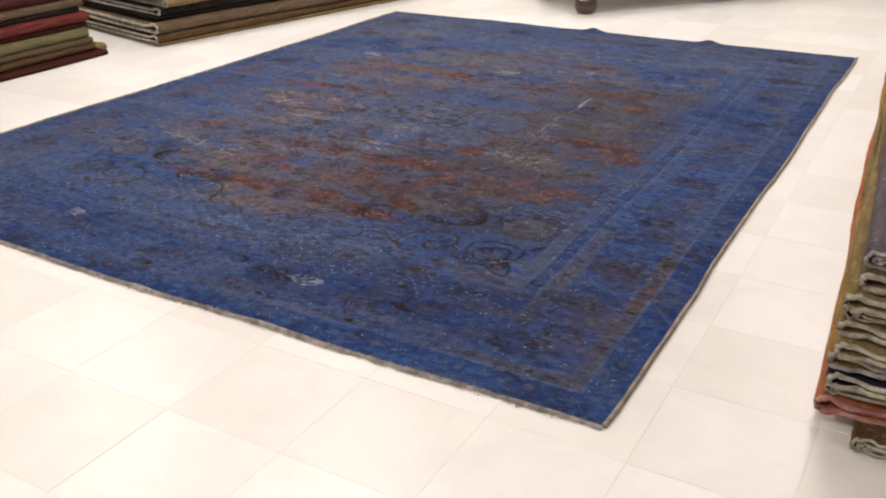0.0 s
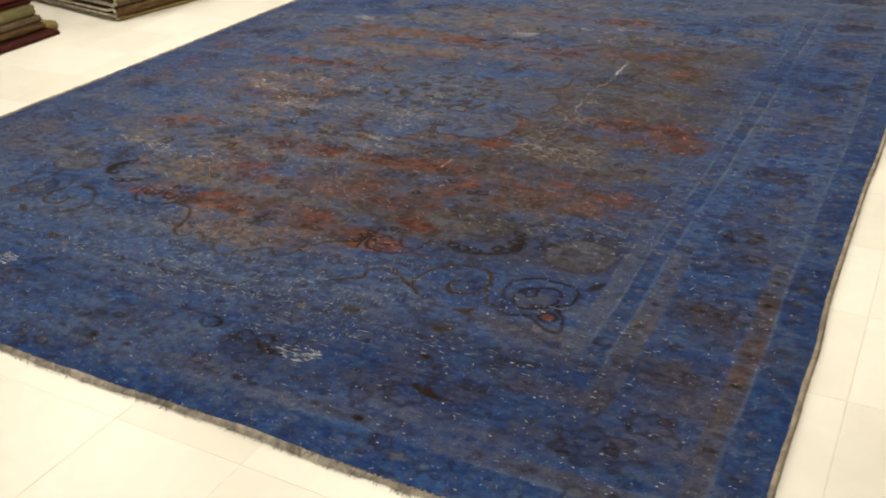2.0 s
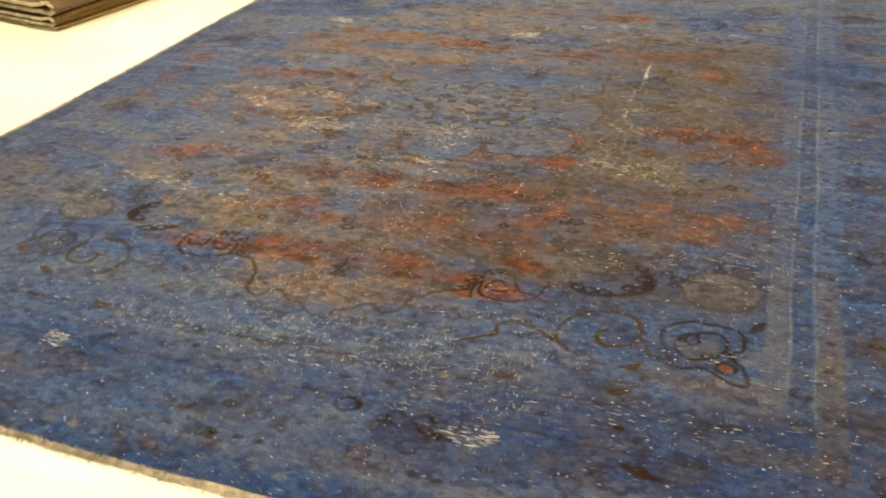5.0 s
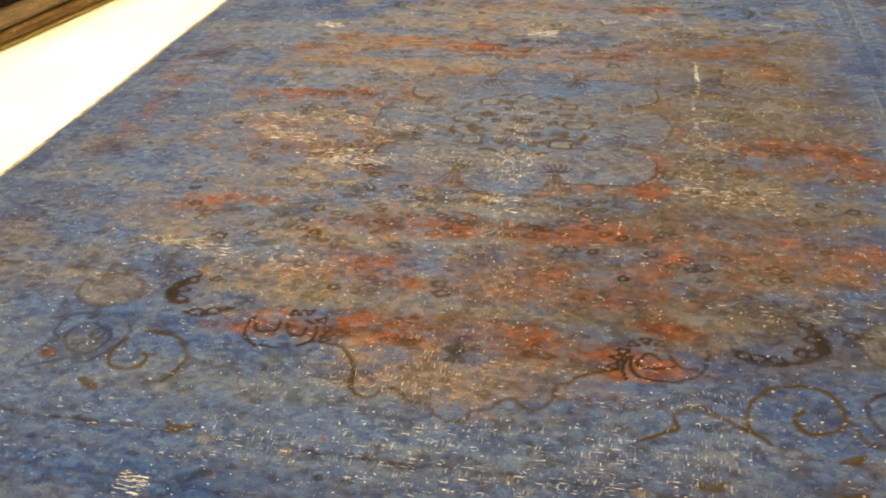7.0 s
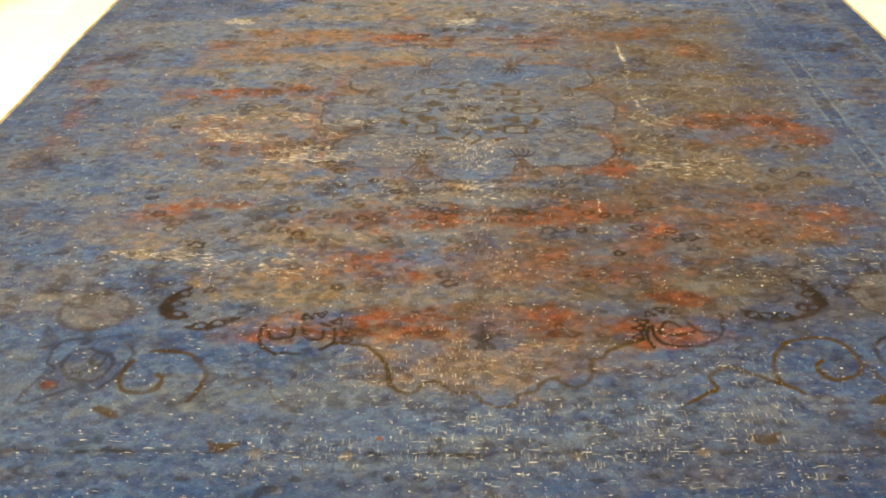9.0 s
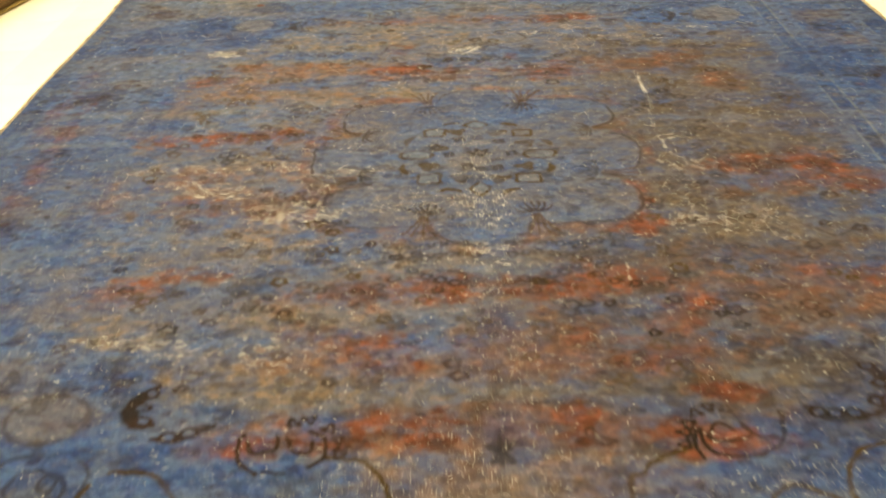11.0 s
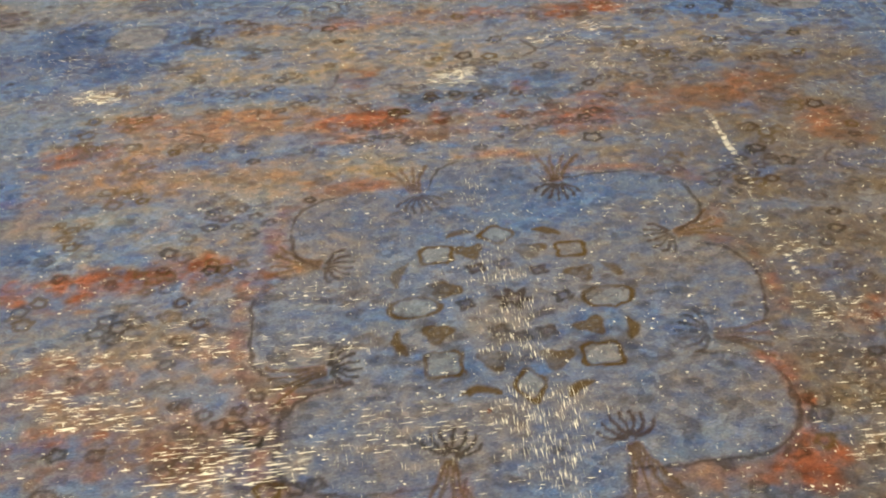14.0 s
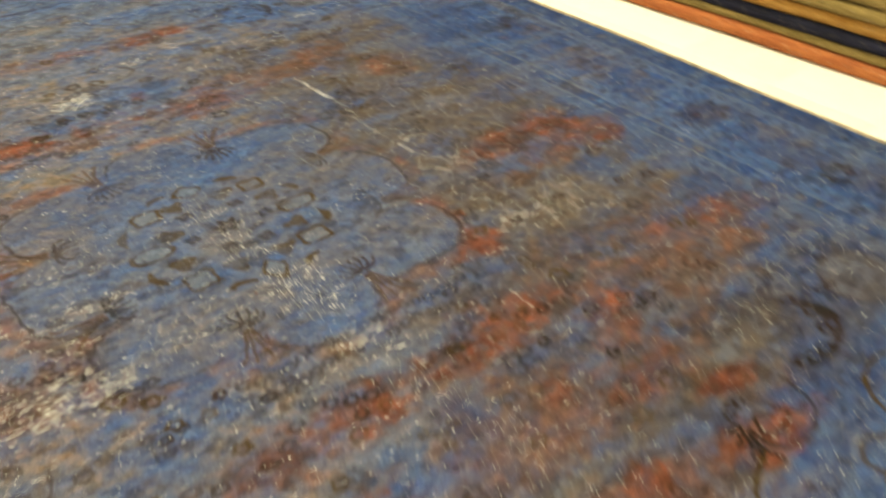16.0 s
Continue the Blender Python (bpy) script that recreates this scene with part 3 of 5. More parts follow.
# border: guard stripes, measured in from the rim
STRIPES = ((0.099, 0.154, 0.40, 0.78), (0.339, 0.402, 0.42, 0.62), (0.458, 0.515, 0.50, 0.30))
EAST_SIDE = smooth(PX, 0.9, 1.1)
SEEN = np.maximum(np.clip(0.60 + 0.9 * fbm(PX, PY, 0.8, 0.6, 42, 3) + 0.25 * (PX - CX), 0.18, 1.0), 0.75 * EAST_SIDE)
WARM = np.maximum(smooth(fbm(PX, PY, 0.5, 0.5, 16, 2) - 0.28 * (PY - CY), 0.0, 0.6) * 0.5, EAST_SIDE * smooth(-0.85 - PY, 0, 0.35) * 1.1)
for lo, hi, s_pale, s_tan in STRIPES:
    band = smooth(EDGE, lo, lo + 0.008) * smooth(hi - EDGE, 0, 0.008) * SEEN
    pale = np.maximum(pale * (1 - 0.5 * band), band * s_pale * np.clip(0.65 + 0.4 * MOTTLE + 0.3 * FINE, 0, 1))
    navy = navy * (1 - 0.70 * band)
    tan = np.maximum(tan * (1 - 0.4 * band), band * s_tan * np.clip(0.30 + WARM, 0, 1) * np.clip(0.75 + 0.5 * MOTTLE, 0, 1))
    umber = np.maximum(umber, band * 0.75 * s_tan * WARM)
for e, strength in ((0.099, 0.8), (0.402, 1.0), (0.458, 0.9)):
    fine_line = smooth(0.0046 - np.abs(EDGE - e), -0.002, 0.003) * (0.35 + 0.65 * LEFT_OFF) * strength * np.maximum(0.45 * SEEN, EAST_SIDE)
    pale = np.maximum(pale, fine_line)
    navy, tan, umber = navy * (1 - 0.8 * fine_line), tan * (1 - 0.8 * fine_line), umber * (1 - 0.8 * fine_line)
for lo, hi, s in ((0.0, 0.095, 0.38), (0.406, 0.454, 0.22)):
    band = smooth(EDGE, lo, lo + 0.006) * smooth(hi - EDGE, 0, 0.006)
    navy = np.maximum(navy, band * np.clip(s + 0.5 * MOTTLE, 0, 0.9))
    tan *= 1 - 0.5 * band
border = smooth(EDGE, 0.158, 0.166) * smooth(0.336 - EDGE, 0, 0.01)
navy = np.maximum(navy, border * np.clip(0.30 + 0.5 * STREAK + 0.4 * MOTTLE, 0, 0.8))
tan = np.maximum(tan, border * 0.34 * smooth(MOTTLE + 0.5 * STREAK, -0.1, 0.5))

RB = random.Random(5)


def on_side(side, u, d):
    """A place at u, 0 to 1, along one side of the carpet, d in from its rim: west, east, south, north."""
    if side < 2:
        return (X0 + d, X1 - d)[side], Y0 + d + u * (Y1 - Y0 - 2 * d)
    return X0 + d + u * (X1 - X0 - 2 * d), (Y0 + d, Y1 - d)[side - 2]


for side in range(4):                        # rows of dark buds in two stripes, of pale blossoms in two blue bands
    span = (Y1 - Y0) if side < 2 else (X1 - X0)
    for d, gap, size, kind in ((0.126, 0.056, 0.0048, 0), (0.372, 0.056, 0.0045, 0), (0.432, 0.062, 0.019, 1), (0.056, 0.064, 0.021, 1)):
        for k in range(int((span - 2 * d) / gap)):
            x, y = on_side(side, (k + 0.5 + RB.uniform(-0.15, 0.15)) * gap / (span - 2 * d), d + RB.uniform(-0.004, 0.004))
            if kind == 0:
                ring(x, y, size * 1.3, size * 0.8, 0.0045, RB.uniform(0.05, 0.75))
            elif RB.random() < 0.8:
                ring(x, y, size * RB.uniform(0.7, 1.2), size * RB.uniform(0.6, 0.9), 0.0035, RB.uniform(0.1, 0.4), RB.choice((pale, pale, pale, tan)), 5, 0.14, RB.uniform(0, 6), RB.uniform(0.35, 0.75))
for k in range(-5, 6):                       # the large flowers of the broad border
    for side in (-1, 1):
        spots = [(CX + side * 1.345, CY + k * 0.43 + 0.035)] if abs(k) <= 4 else []
        spots += [(CX + k * 0.43 - 0.02, CY + side * 1.795)] if abs(k) <= 3 else []
        for x, y in spots:
            big = k % 2 != 0
            strong = 0.55 if x > 0.3 and y < -0.2 else 0.34
            ring(x, y, 0.078 if big else 0.046, 0.052 if big else 0.034, 0.007, strong, navy, 7, 0.16, RB.uniform(0, 6), 0.8 if big else 0.5)
            ring(x, y, 0.040, 0.028, 0.004, 0.4, pale if big else None, 4, 0.2, 0.4, 0.5)
            ring(x + RB.uniform(-0.03, 0.03), y + RB.uniform(-0.03, 0.03), 0.012, 0.010, 0.004, 0.7, madder, fill_strength=0.5)
            for _ in range(5):
                a, r = RB.uniform(0, 6.28), RB.uniform(0.09, 0.16)
                ring(x + 0.6 * r * math.cos(a), y + 1.2 * r * math.sin(a), RB.uniform(0.012, 0.026), RB.uniform(0.010, 0.020), 0.0045, 0.65 * strong + 0.1, RB.choice((pale, navy, tan, madder)), 5, 0.15, a, 0.4)
for pts in ([(0.442, -1.800), (0.505, -1.831), (0.541, -1.825), (0.545, -1.774), (0.530, -1.730)], [(0.918, -1.740), (0.913, -1.797), (0.945, -1.822), (0.989, -1.820)],
            [(-0.390, -1.756), (-0.375, -1.735), (-0.355, -1.730)]):
    stroke(pts, 0.0080, 0.65, taper=True)
ring(0.291, -1.791, 0.030, 0.020, 0.005, 0.6)
for side in (-1, 1):                         # fine dark lines of the two ends
    for d in (0.325, 0.455):
        y = CY + side * (2.0475 - d)
        stroke([(X0 + 0.5, y), (X1 - 0.5, y)], 0.005, 0.40)

# madder left by the old pattern, from the south end to the north
blobs(madder, [
    (-0.30, -1.235, 0.132, 0.072, 1.00), (-0.10, -1.235, 0.079, 0.072, 0.95), (0.20, -1.235, 0.066, 0.078, 0.95), (0.39, -1.255, 0.079, 0.072, 1.05), (0.52, -1.145, 0.092, 0.031, 0.95),
    (-0.42, -1.285, 0.066, 0.046, 0.95), (0.50, -1.29, 0.119, 0.046, 0.79), (0.06, -1.40, 0.304, 0.098, 0.29), (-0.20, -1.005, 0.119, 0.091, 0.84), (-0.36, -0.935, 0.106, 0.052, 0.47),
    (0.30, -0.965, 0.119, 0.052, 0.68), (0.45, -0.935, 0.092, 0.052, 0.73), (0.40, -1.035, 0.119, 0.065, 0.68), (0.05, -1.235, 0.528, 0.065, 0.37)], 0.9)
blobs(madder, [
    (-0.84, -0.755, 0.132, 0.072, 0.84), (-0.68, -0.695, 0.132, 0.052, 0.84), (-0.26, -0.775, 0.145, 0.091, 0.73), (-0.08, -0.775, 0.106, 0.091, 0.95), (0.27, -0.765, 0.251, 0.091, 1.00),
    (0.50, -0.845, 0.106, 0.065, 0.89), (0.83, -0.735, 0.066, 0.065, 0.79), (0.97, -0.755, 0.132, 0.065, 1.00), (0.43, -0.505, 0.092, 0.091, 1.00), (0.445, -0.36, 0.046, 0.130, 0.95),
    (-0.20, -0.455, 0.106, 0.052, 0.58), (-0.06, -0.495, 0.092, 0.065, 0.63), (0.78, -0.235, 0.132, 0.091, 0.79), (0.97, -0.225, 0.106, 0.104, 1.05), (1.06, -0.345, 0.079, 0.058, 0.95)], 0.9)
blobs(madder, [
    (-0.79, 0.06, 0.317, 0.068, 1.05), (-0.78, -0.185, 0.185, 0.065, 0.53), (-0.81, -0.33, 0.132, 0.042, 0.89), (-0.70, -0.39, 0.264, 0.046, 0.53), (-0.23, 0.58, 0.132, 0.047, 0.95), (-0.06, 0.57, 0.046, 0.044, 0.95),
    (0.09, 0.55, 0.046, 0.044, 1.00), (0.30, 0.51, 0.224, 0.068, 0.89), (0.32, 0.61, 0.046, 0.044, 0.73), (-0.25, 0.78, 0.059, 0.055, 0.63), (0.16, 0.67, 0.046, 0.047, 0.73)], 0.9)
blobs(madder, [
    (-0.30, 1.08, 0.092, 0.047, 0.68), (0.40, 1.07, 0.132, 0.044, 0.95), (0.14, 1.10, 0.079, 0.047, 0.53), (0.75, 0.58, 0.119, 0.137, 0.47), (0.87, 0.40, 0.092, 0.078, 0.47), (-0.92, 0.52, 0.106, 0.047, 0.68),
    (-0.81, 0.64, 0.106, 0.049, 0.53), (-0.60, 0.58, 0.185, 0.085, 0.47), (-0.28, 0.315, 0.132, 0.029, 0.58), (-0.40, -0.31, 0.026, 0.065, 0.63), (-0.47, 0.02, 0.046, 0.044, 0.63),
    (-1.32, 0.10, 0.040, 0.455, 0.37), (-1.40, 0.35, 0.040, 0.390, 0.37), (1.51, -1.35, 0.033, 0.286, 0.32)], 0.9)
# clearer tan, and taupe towards the east
blobs(tan, [
    (-0.68, -0.13, 0.30, 0.07, 0.85), (-0.73, -0.27, 0.26, 0.06, 0.85), (-0.55, 0.34, 0.36, 0.14, 0.80), (-0.60, 0.56, 0.34, 0.12, 0.8), (0.06, -1.40, 0.24, 0.10, 0.85),
    (-0.45, -0.86, 0.40, 0.09, 0.85), (0.72, -0.50, 0.26, 0.16, 0.85), (0.75, -0.88, 0.24, 0.14, 0.75), (0.85, 0.02, 0.22, 0.22, 0.65), (-0.75, -0.60, 0.22, 0.07, 0.7),
    (0.30, 0.82, 0.60, 0.07, 0.75), (-0.25, 0.84, 0.30, 0.06, 0.7), (0.05, -0.66, 0.45, 0.06, 0.6), (0.80, 0.35, 0.22, 0.16, 0.6)], 0.6)
# blue pools and dark stains
blobs(navy, [
    (-1.06, 1.10, 0.12, 0.17, 0.9), (-0.90, 0.95, 0.14, 0.10, 0.7), (-1.29, 1.00, 0.14, 0.13, 0.85), (1.22, 0.45, 0.20, 0.12, 0.75), (1.28, 0.66, 0.16, 0.12, 0.6), (0.05, -0.90, 0.07, 0.075, 0.8),
    (0.05, -1.26, 0.045, 0.065, 0.75), (0.32, -0.34, 0.13, 0.05, 0.6), (-0.30, -1.78, 0.34, 0.10, 0.5), (0.90, -1.80, 0.34, 0.16, 0.9), (0.40, -1.92, 0.30, 0.10, 0.45), (-0.36, -0.49, 0.07, 0.05, 0.75)], 0.6)
blobs(navy, [(1.20, -1.76, 0.34, 0.22, 0.75), (0.62, -1.70, 0.60, 0.18, 0.6), (1.40, -1.0, 0.10, 0.22, 0.6), (1.38, -1.55, 0.12, 0.14, 0.6), (0.82, -1.20, 0.14, 0.10, 0.5), (0.79, 0.27, 0.11, 0.045, 0.7),
             (0.96, -0.10, 0.09, 0.04, 0.8), (0.91, 1.18, 0.08, 0.07, 0.6), (-0.75, -0.47, 0.09, 0.04, 0.75), (-1.00, 0.25, 0.10, 0.14, 0.4), (0.80, -0.45, 0.07, 0.035, 0.75), (0.04, -0.45, 0.06, 0.09, 0.6)], 0.7)
blobs(pale, [
    (0.62, -1.09, 0.16, 0.07, 0.85), (-0.47, -1.165, 0.08, 0.045, 0.85), (-0.60, -1.21, 0.16, 0.05, 0.6), (0.20, -1.62, 0.6, 0.09, 0.45), (-0.3, -1.52, 0.5, 0.10, 0.45), (-0.37, -1.11, 0.06, 0.04, 0.6),
    (-1.22, 0.55, 0.18, 0.30, 0.65), (0.0, 1.42, 1.0, 0.10, 0.65), (0.9, 1.5, 0.5, 0.25, 0.6), (-0.8, 1.55, 0.5, 0.10, 0.6)], 0.6)
blobs(madder, [(0.08, -0.78, 0.75, 0.10, 0.50), (0.12, -1.00, 0.55, 0.11, 0.42), (-0.65, -0.28, 0.45, 0.20, 0.34), (0.05, 0.56, 0.80, 0.10, 0.42), (0.75, -0.80, 0.42, 0.20, 0.42), (0.05, -1.24, 0.60, 0.08, 0.50),
               (0.05, -0.52, 0.55, 0.06, 0.34), (-0.70, 0.36, 0.35, 0.16, 0.28), (0.05, 1.08, 0.60, 0.06, 0.34), (0.88, -0.28, 0.30, 0.12, 0.45)], 1.1)
pool = np.zeros_like(PX)                     # clear blue where the dye lies undisturbed
blobs(pool, [(-1.06, 1.10, 0.16, 0.20, 1.0), (-0.90, 0.95, 0.18, 0.12, 0.8), (-1.29, 1.00, 0.18, 0.15, 1.0), (1.22, 0.45, 0.26, 0.15, 0.95), (1.30, 0.68, 0.20, 0.16, 0.8), (0.03, 0.30, 0.14, 0.07, 0.6),
             (-0.30, -1.80, 0.50, 0.14, 0.8), (0.85, -1.82, 0.60, 0.22, 0.9), (0.05, 1.30, 0.9, 0.06, 0.5), (1.30, -0.70, 0.12, 0.30, 0.6), (-0.9, -1.75, 0.5, 0.2, 0.7), (1.28, -1.10, 0.10, 0.25, 0.6)], 1.0)
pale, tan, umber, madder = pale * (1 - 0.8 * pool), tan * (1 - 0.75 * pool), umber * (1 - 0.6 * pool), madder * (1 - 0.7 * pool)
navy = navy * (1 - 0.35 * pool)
madder *= np.clip(0.80 + 0.30 * STREAK + 0.32 * MOTTLE + 0.42 * FINE, 0.0, 1.0) * 1.05
CRUMB = smooth(fbm(PX, PY, 0.062, 0.040, 40, 4) + 0.20 * MOTTLE, 0.16, 0.50)       # crumbs of blue on the warm ground
tan *= 1 - 0.50 * CRUMB
madder *= 1 - 0.55 * CRUMB
WARP = 0.5 + 0.5 * fbm(PX, PY, 0.024, 0.30, 41, 3)
tan *= 0.80 + 0.40 * WARP
madder *= 0.76 + 0.48 * WARP
gloom = np.zeros_like(PX)                    # dark blue pools along the axis, and small stains
blobs(gloom, [(0.05, -1.26, 0.05, 0.07, 0.8), (0.05, -0.90, 0.06, 0.08, 0.8), (0.05, -0.66, 0.045, 0.05, 0.55), (0.04, 0.46, 0.05, 0.07, 0.6),
              (0.04, 0.62, 0.05, 0.04, 0.5), (0.96, -0.10, 0.10, 0.035, 0.6), (0.82, 0.26, 0.12, 0.04, 0.5), (-0.75, -0.47, 0.07, 0.03, 0.6), (0.03, -0.45, 0.05, 0.07, 0.5)], 1.0)
gloom = np.maximum(gloom, 0.50 * smooth(fbm(PX, PY, 0.060, 0.042, 44, 4), 0.28, 0.50))
tan, madder, umber = tan * (1 - 0.7 * gloom), madder * (1 - 0.7 * gloom), umber * (1 - 0.5 * gloom)
navy = np.maximum(navy, 0.75 * gloom)
line += 0.42 * smooth(fbm(PX, PY, 0.045, 0.028, 75, 3) + 0.3 * fbm(PX, PY, 0.5, 0.3, 76, 2), 0.26, 0.55)     # small dark stains

corner = np.zeros_like(PX)
blobs(corner, [(1.00, -1.78, 0.50, 0.20, 1.0), (1.36, -1.40, 0.14, 0.36, 0.9), (0.35, -1.86, 0.40, 0.10, 0.7)], 1.0)
pale *= 1 - 0.5 * corner
umber = np.maximum(umber, 0.45 * corner * smooth(MOTTLE + 0.4 * STREAK, -0.3, 0.3))
madder = np.clip(madder, 0, 0.95)

# the lobed medallion round the middle
MX, MY = 0.025, -0.108
LOBES = [(-0.31, 0.0, 0.19, 0.150), (0.29, 0.0, 0.19, 0.150), (0.0, 0.33, 0.130, 0.155), (0.0, -0.33, 0.130, 0.155), (0.0, 0.0, 0.33, 0.30)]
LOBES += [(sx * 0.25, sy * 0.272, 0.185, 0.118) for sx in (-1, 1) for sy in (-1, 1)]
medal = np.full(PX.shape, 9.0, dtype=np.float32)
for x, y, rx, ry in LOBES:
    d = ((np.abs((LX - MX - x) / rx) ** 2.7 + np.abs((LY - MY - y) / ry) ** 2.7) ** (1 / 2.7) - 1) * min(rx, ry)
    np.minimum(medal, d, out=medal)
medal = medal + 0.010 * fbm(PX, PY, 0.09, 0.07, 74, 3)
inside = smooth(-medal + 0.010 * MOTTLE + 0.006 * FINE, -0.008, 0.014)
tan, madder, navy, umber = tan * (1 - 0.50 * inside), madder * (1 - 0.95 * inside), navy * (1 - 0.35 * inside), umber * (1 - 0.6 * inside)
navy = np.maximum(navy, inside * np.clip(0.22 + 0.35 * STREAK + 0.3 * MOTTLE + 0.18 * smooth(PY, 0.05, 0.2), 0, 0.6))
pale = np.maximum(pale, inside * np.clip(0.44 + 0.35 * STREAK + 0.3 * MOTTLE + 0.3 * FINE, 0, 0.9))
line = np.maximum(line, smooth(1.2 - np.abs(medal) / 0.0036, 0, 0.8) * 0.68 * (0.10 + 0.90 * LEFT_OFF))
madder = np.maximum(madder, 0.42 * smooth(0.022 - np.abs(medal - 0.020), 0, 0.02) * smooth(MOTTLE, -0.2, 0.3))

# rosette: a wheel of outlined cells round a dark star
for x, y, rx, ry, lobes in ((0.023, 0.106, 0.030, 0.026, 4), (-0.106, 0.056, 0.036, 0.026, 4), (0.167, 0.040, 0.032, 0.024, 4), (0.212, -0.102, 0.042, 0.032, 2), (-0.161, -0.088, 0.042, 0.030, 2),
                             (-0.118, -0.235, 0.036, 0.032, 4), (0.170, -0.246, 0.038, 0.030, 4), (0.030, -0.300, 0.024, 0.034, 4)):
    turn = 0 if lobes == 2 or abs(x - 0.027) < 0.02 else math.pi / 4
    ring(x, y, rx, ry, 0.0046, 0.95, pale, lobes, 0.13, turn, 0.85, olive)
for a, b, bow in (((-0.189, -0.029), (-0.163, 0.041), -0.012), ((-0.193, -0.145), (-0.178, -0.207), -0.010), ((-0.096, -0.310), (-0.024, -0.311), 0.010), ((0.092, -0.333), (0.141, -0.311), 0.010),
                  ((0.223, -0.007), (0.248, -0.049), 0.008), ((0.235, -0.167), (0.229, -0.214), 0.008), ((-0.079, 0.109), (-0.027, 0.122), 0.006), ((0.101, 0.108), (0.152, 0.090), 0.006)):
    stroke([a, ((a[0] + b[0]) / 2 + (bow if abs(a[1] - b[1]) > 0.03 else 0), (a[1] + b[1]) / 2 + (bow if abs(a[1] - b[1]) <= 0.03 else 0)), b], 0.0070, 0.9, olive, taper=True)
for x, y in ((0.029, 0.014), (0.094, -0.012), (-0.030, 0.005), (0.125, -0.090), (0.083, -0.178), (-0.062, -0.090), (-0.006, -0.166), (0.034, -0.186)):
    ring(x, y, 0.014, 0.011, 0.0055, 0.75, navy, 4, 0.2, 0.5, 0.8)
for x, y in ((-0.027, -0.235), (0.088, -0.243), (-0.122, -0.159), (0.164, -0.173), (-0.036, 0.059), (0.086, 0.047), (0.176, -0.031), (-0.097, -0.045)):
    ring(x, y, 0.022, 0.017, 0.0058, 0.85, pale, 3, 0.25, x * 20, 0.5, olive)
    ring(x, y, 0.010, 0.008, 0.0075, 0.8, into=olive)
ring(0.030, -0.086, 0.020, 0.017, 0.010, 0.8, navy, 6, 0.3, 0.2, 0.9)
blobs(tan, [(MX - 0.03, MY - 0.02, 0.11, 0.10, 0.50)])


def sheaf(x, y, a):
    """A little fan of lines, with stalks that leave it outwards at the angle a."""
    c, s = math.cos(a), math.sin(a)
    for k in range(-3, 4):
        b = 0.36 * k
        dx, dy = -math.cos(b), math.sin(b)
        p = [(x + c * u - s * v, y + s * u + c * v) for u, v in ((0.012 * dx, 0.010 * dy), (0.042 * dx, 0.046 * dy), (0.060 * dx - 0.004, 0.056 * dy))]
        stroke(p, 0.0038, 0.80)
    for k in (-1.5, -0.5, 0.5, 1.5):
        p = [(x + c * u - s * v, y + s * u + c * v) for u, v in ((0.006, 0.006 * k), (0.05, 0.012 * k), (0.10, 0.030 * k))]
        stroke(p, 0.0038, 0.70, olive)
        stroke(p, 0.006, 0.30, madder)


for sx in (-1, 1):
    sheaf(MX + sx * 0.150, MY - 0.333, -math.pi / 2 + sx * 0.15)
    sheaf(MX + sx * 0.157, MY + 0.372, math.pi / 2 - sx * 0.15)
    sheaf(MX + sx * 0.352, MY - 0.115, 0.0 - 0.25 if sx > 0 else math.pi + 0.25)
    sheaf(MX + sx * 0.362, MY + 0.166, 0.25 if sx > 0 else math.pi - 0.25)

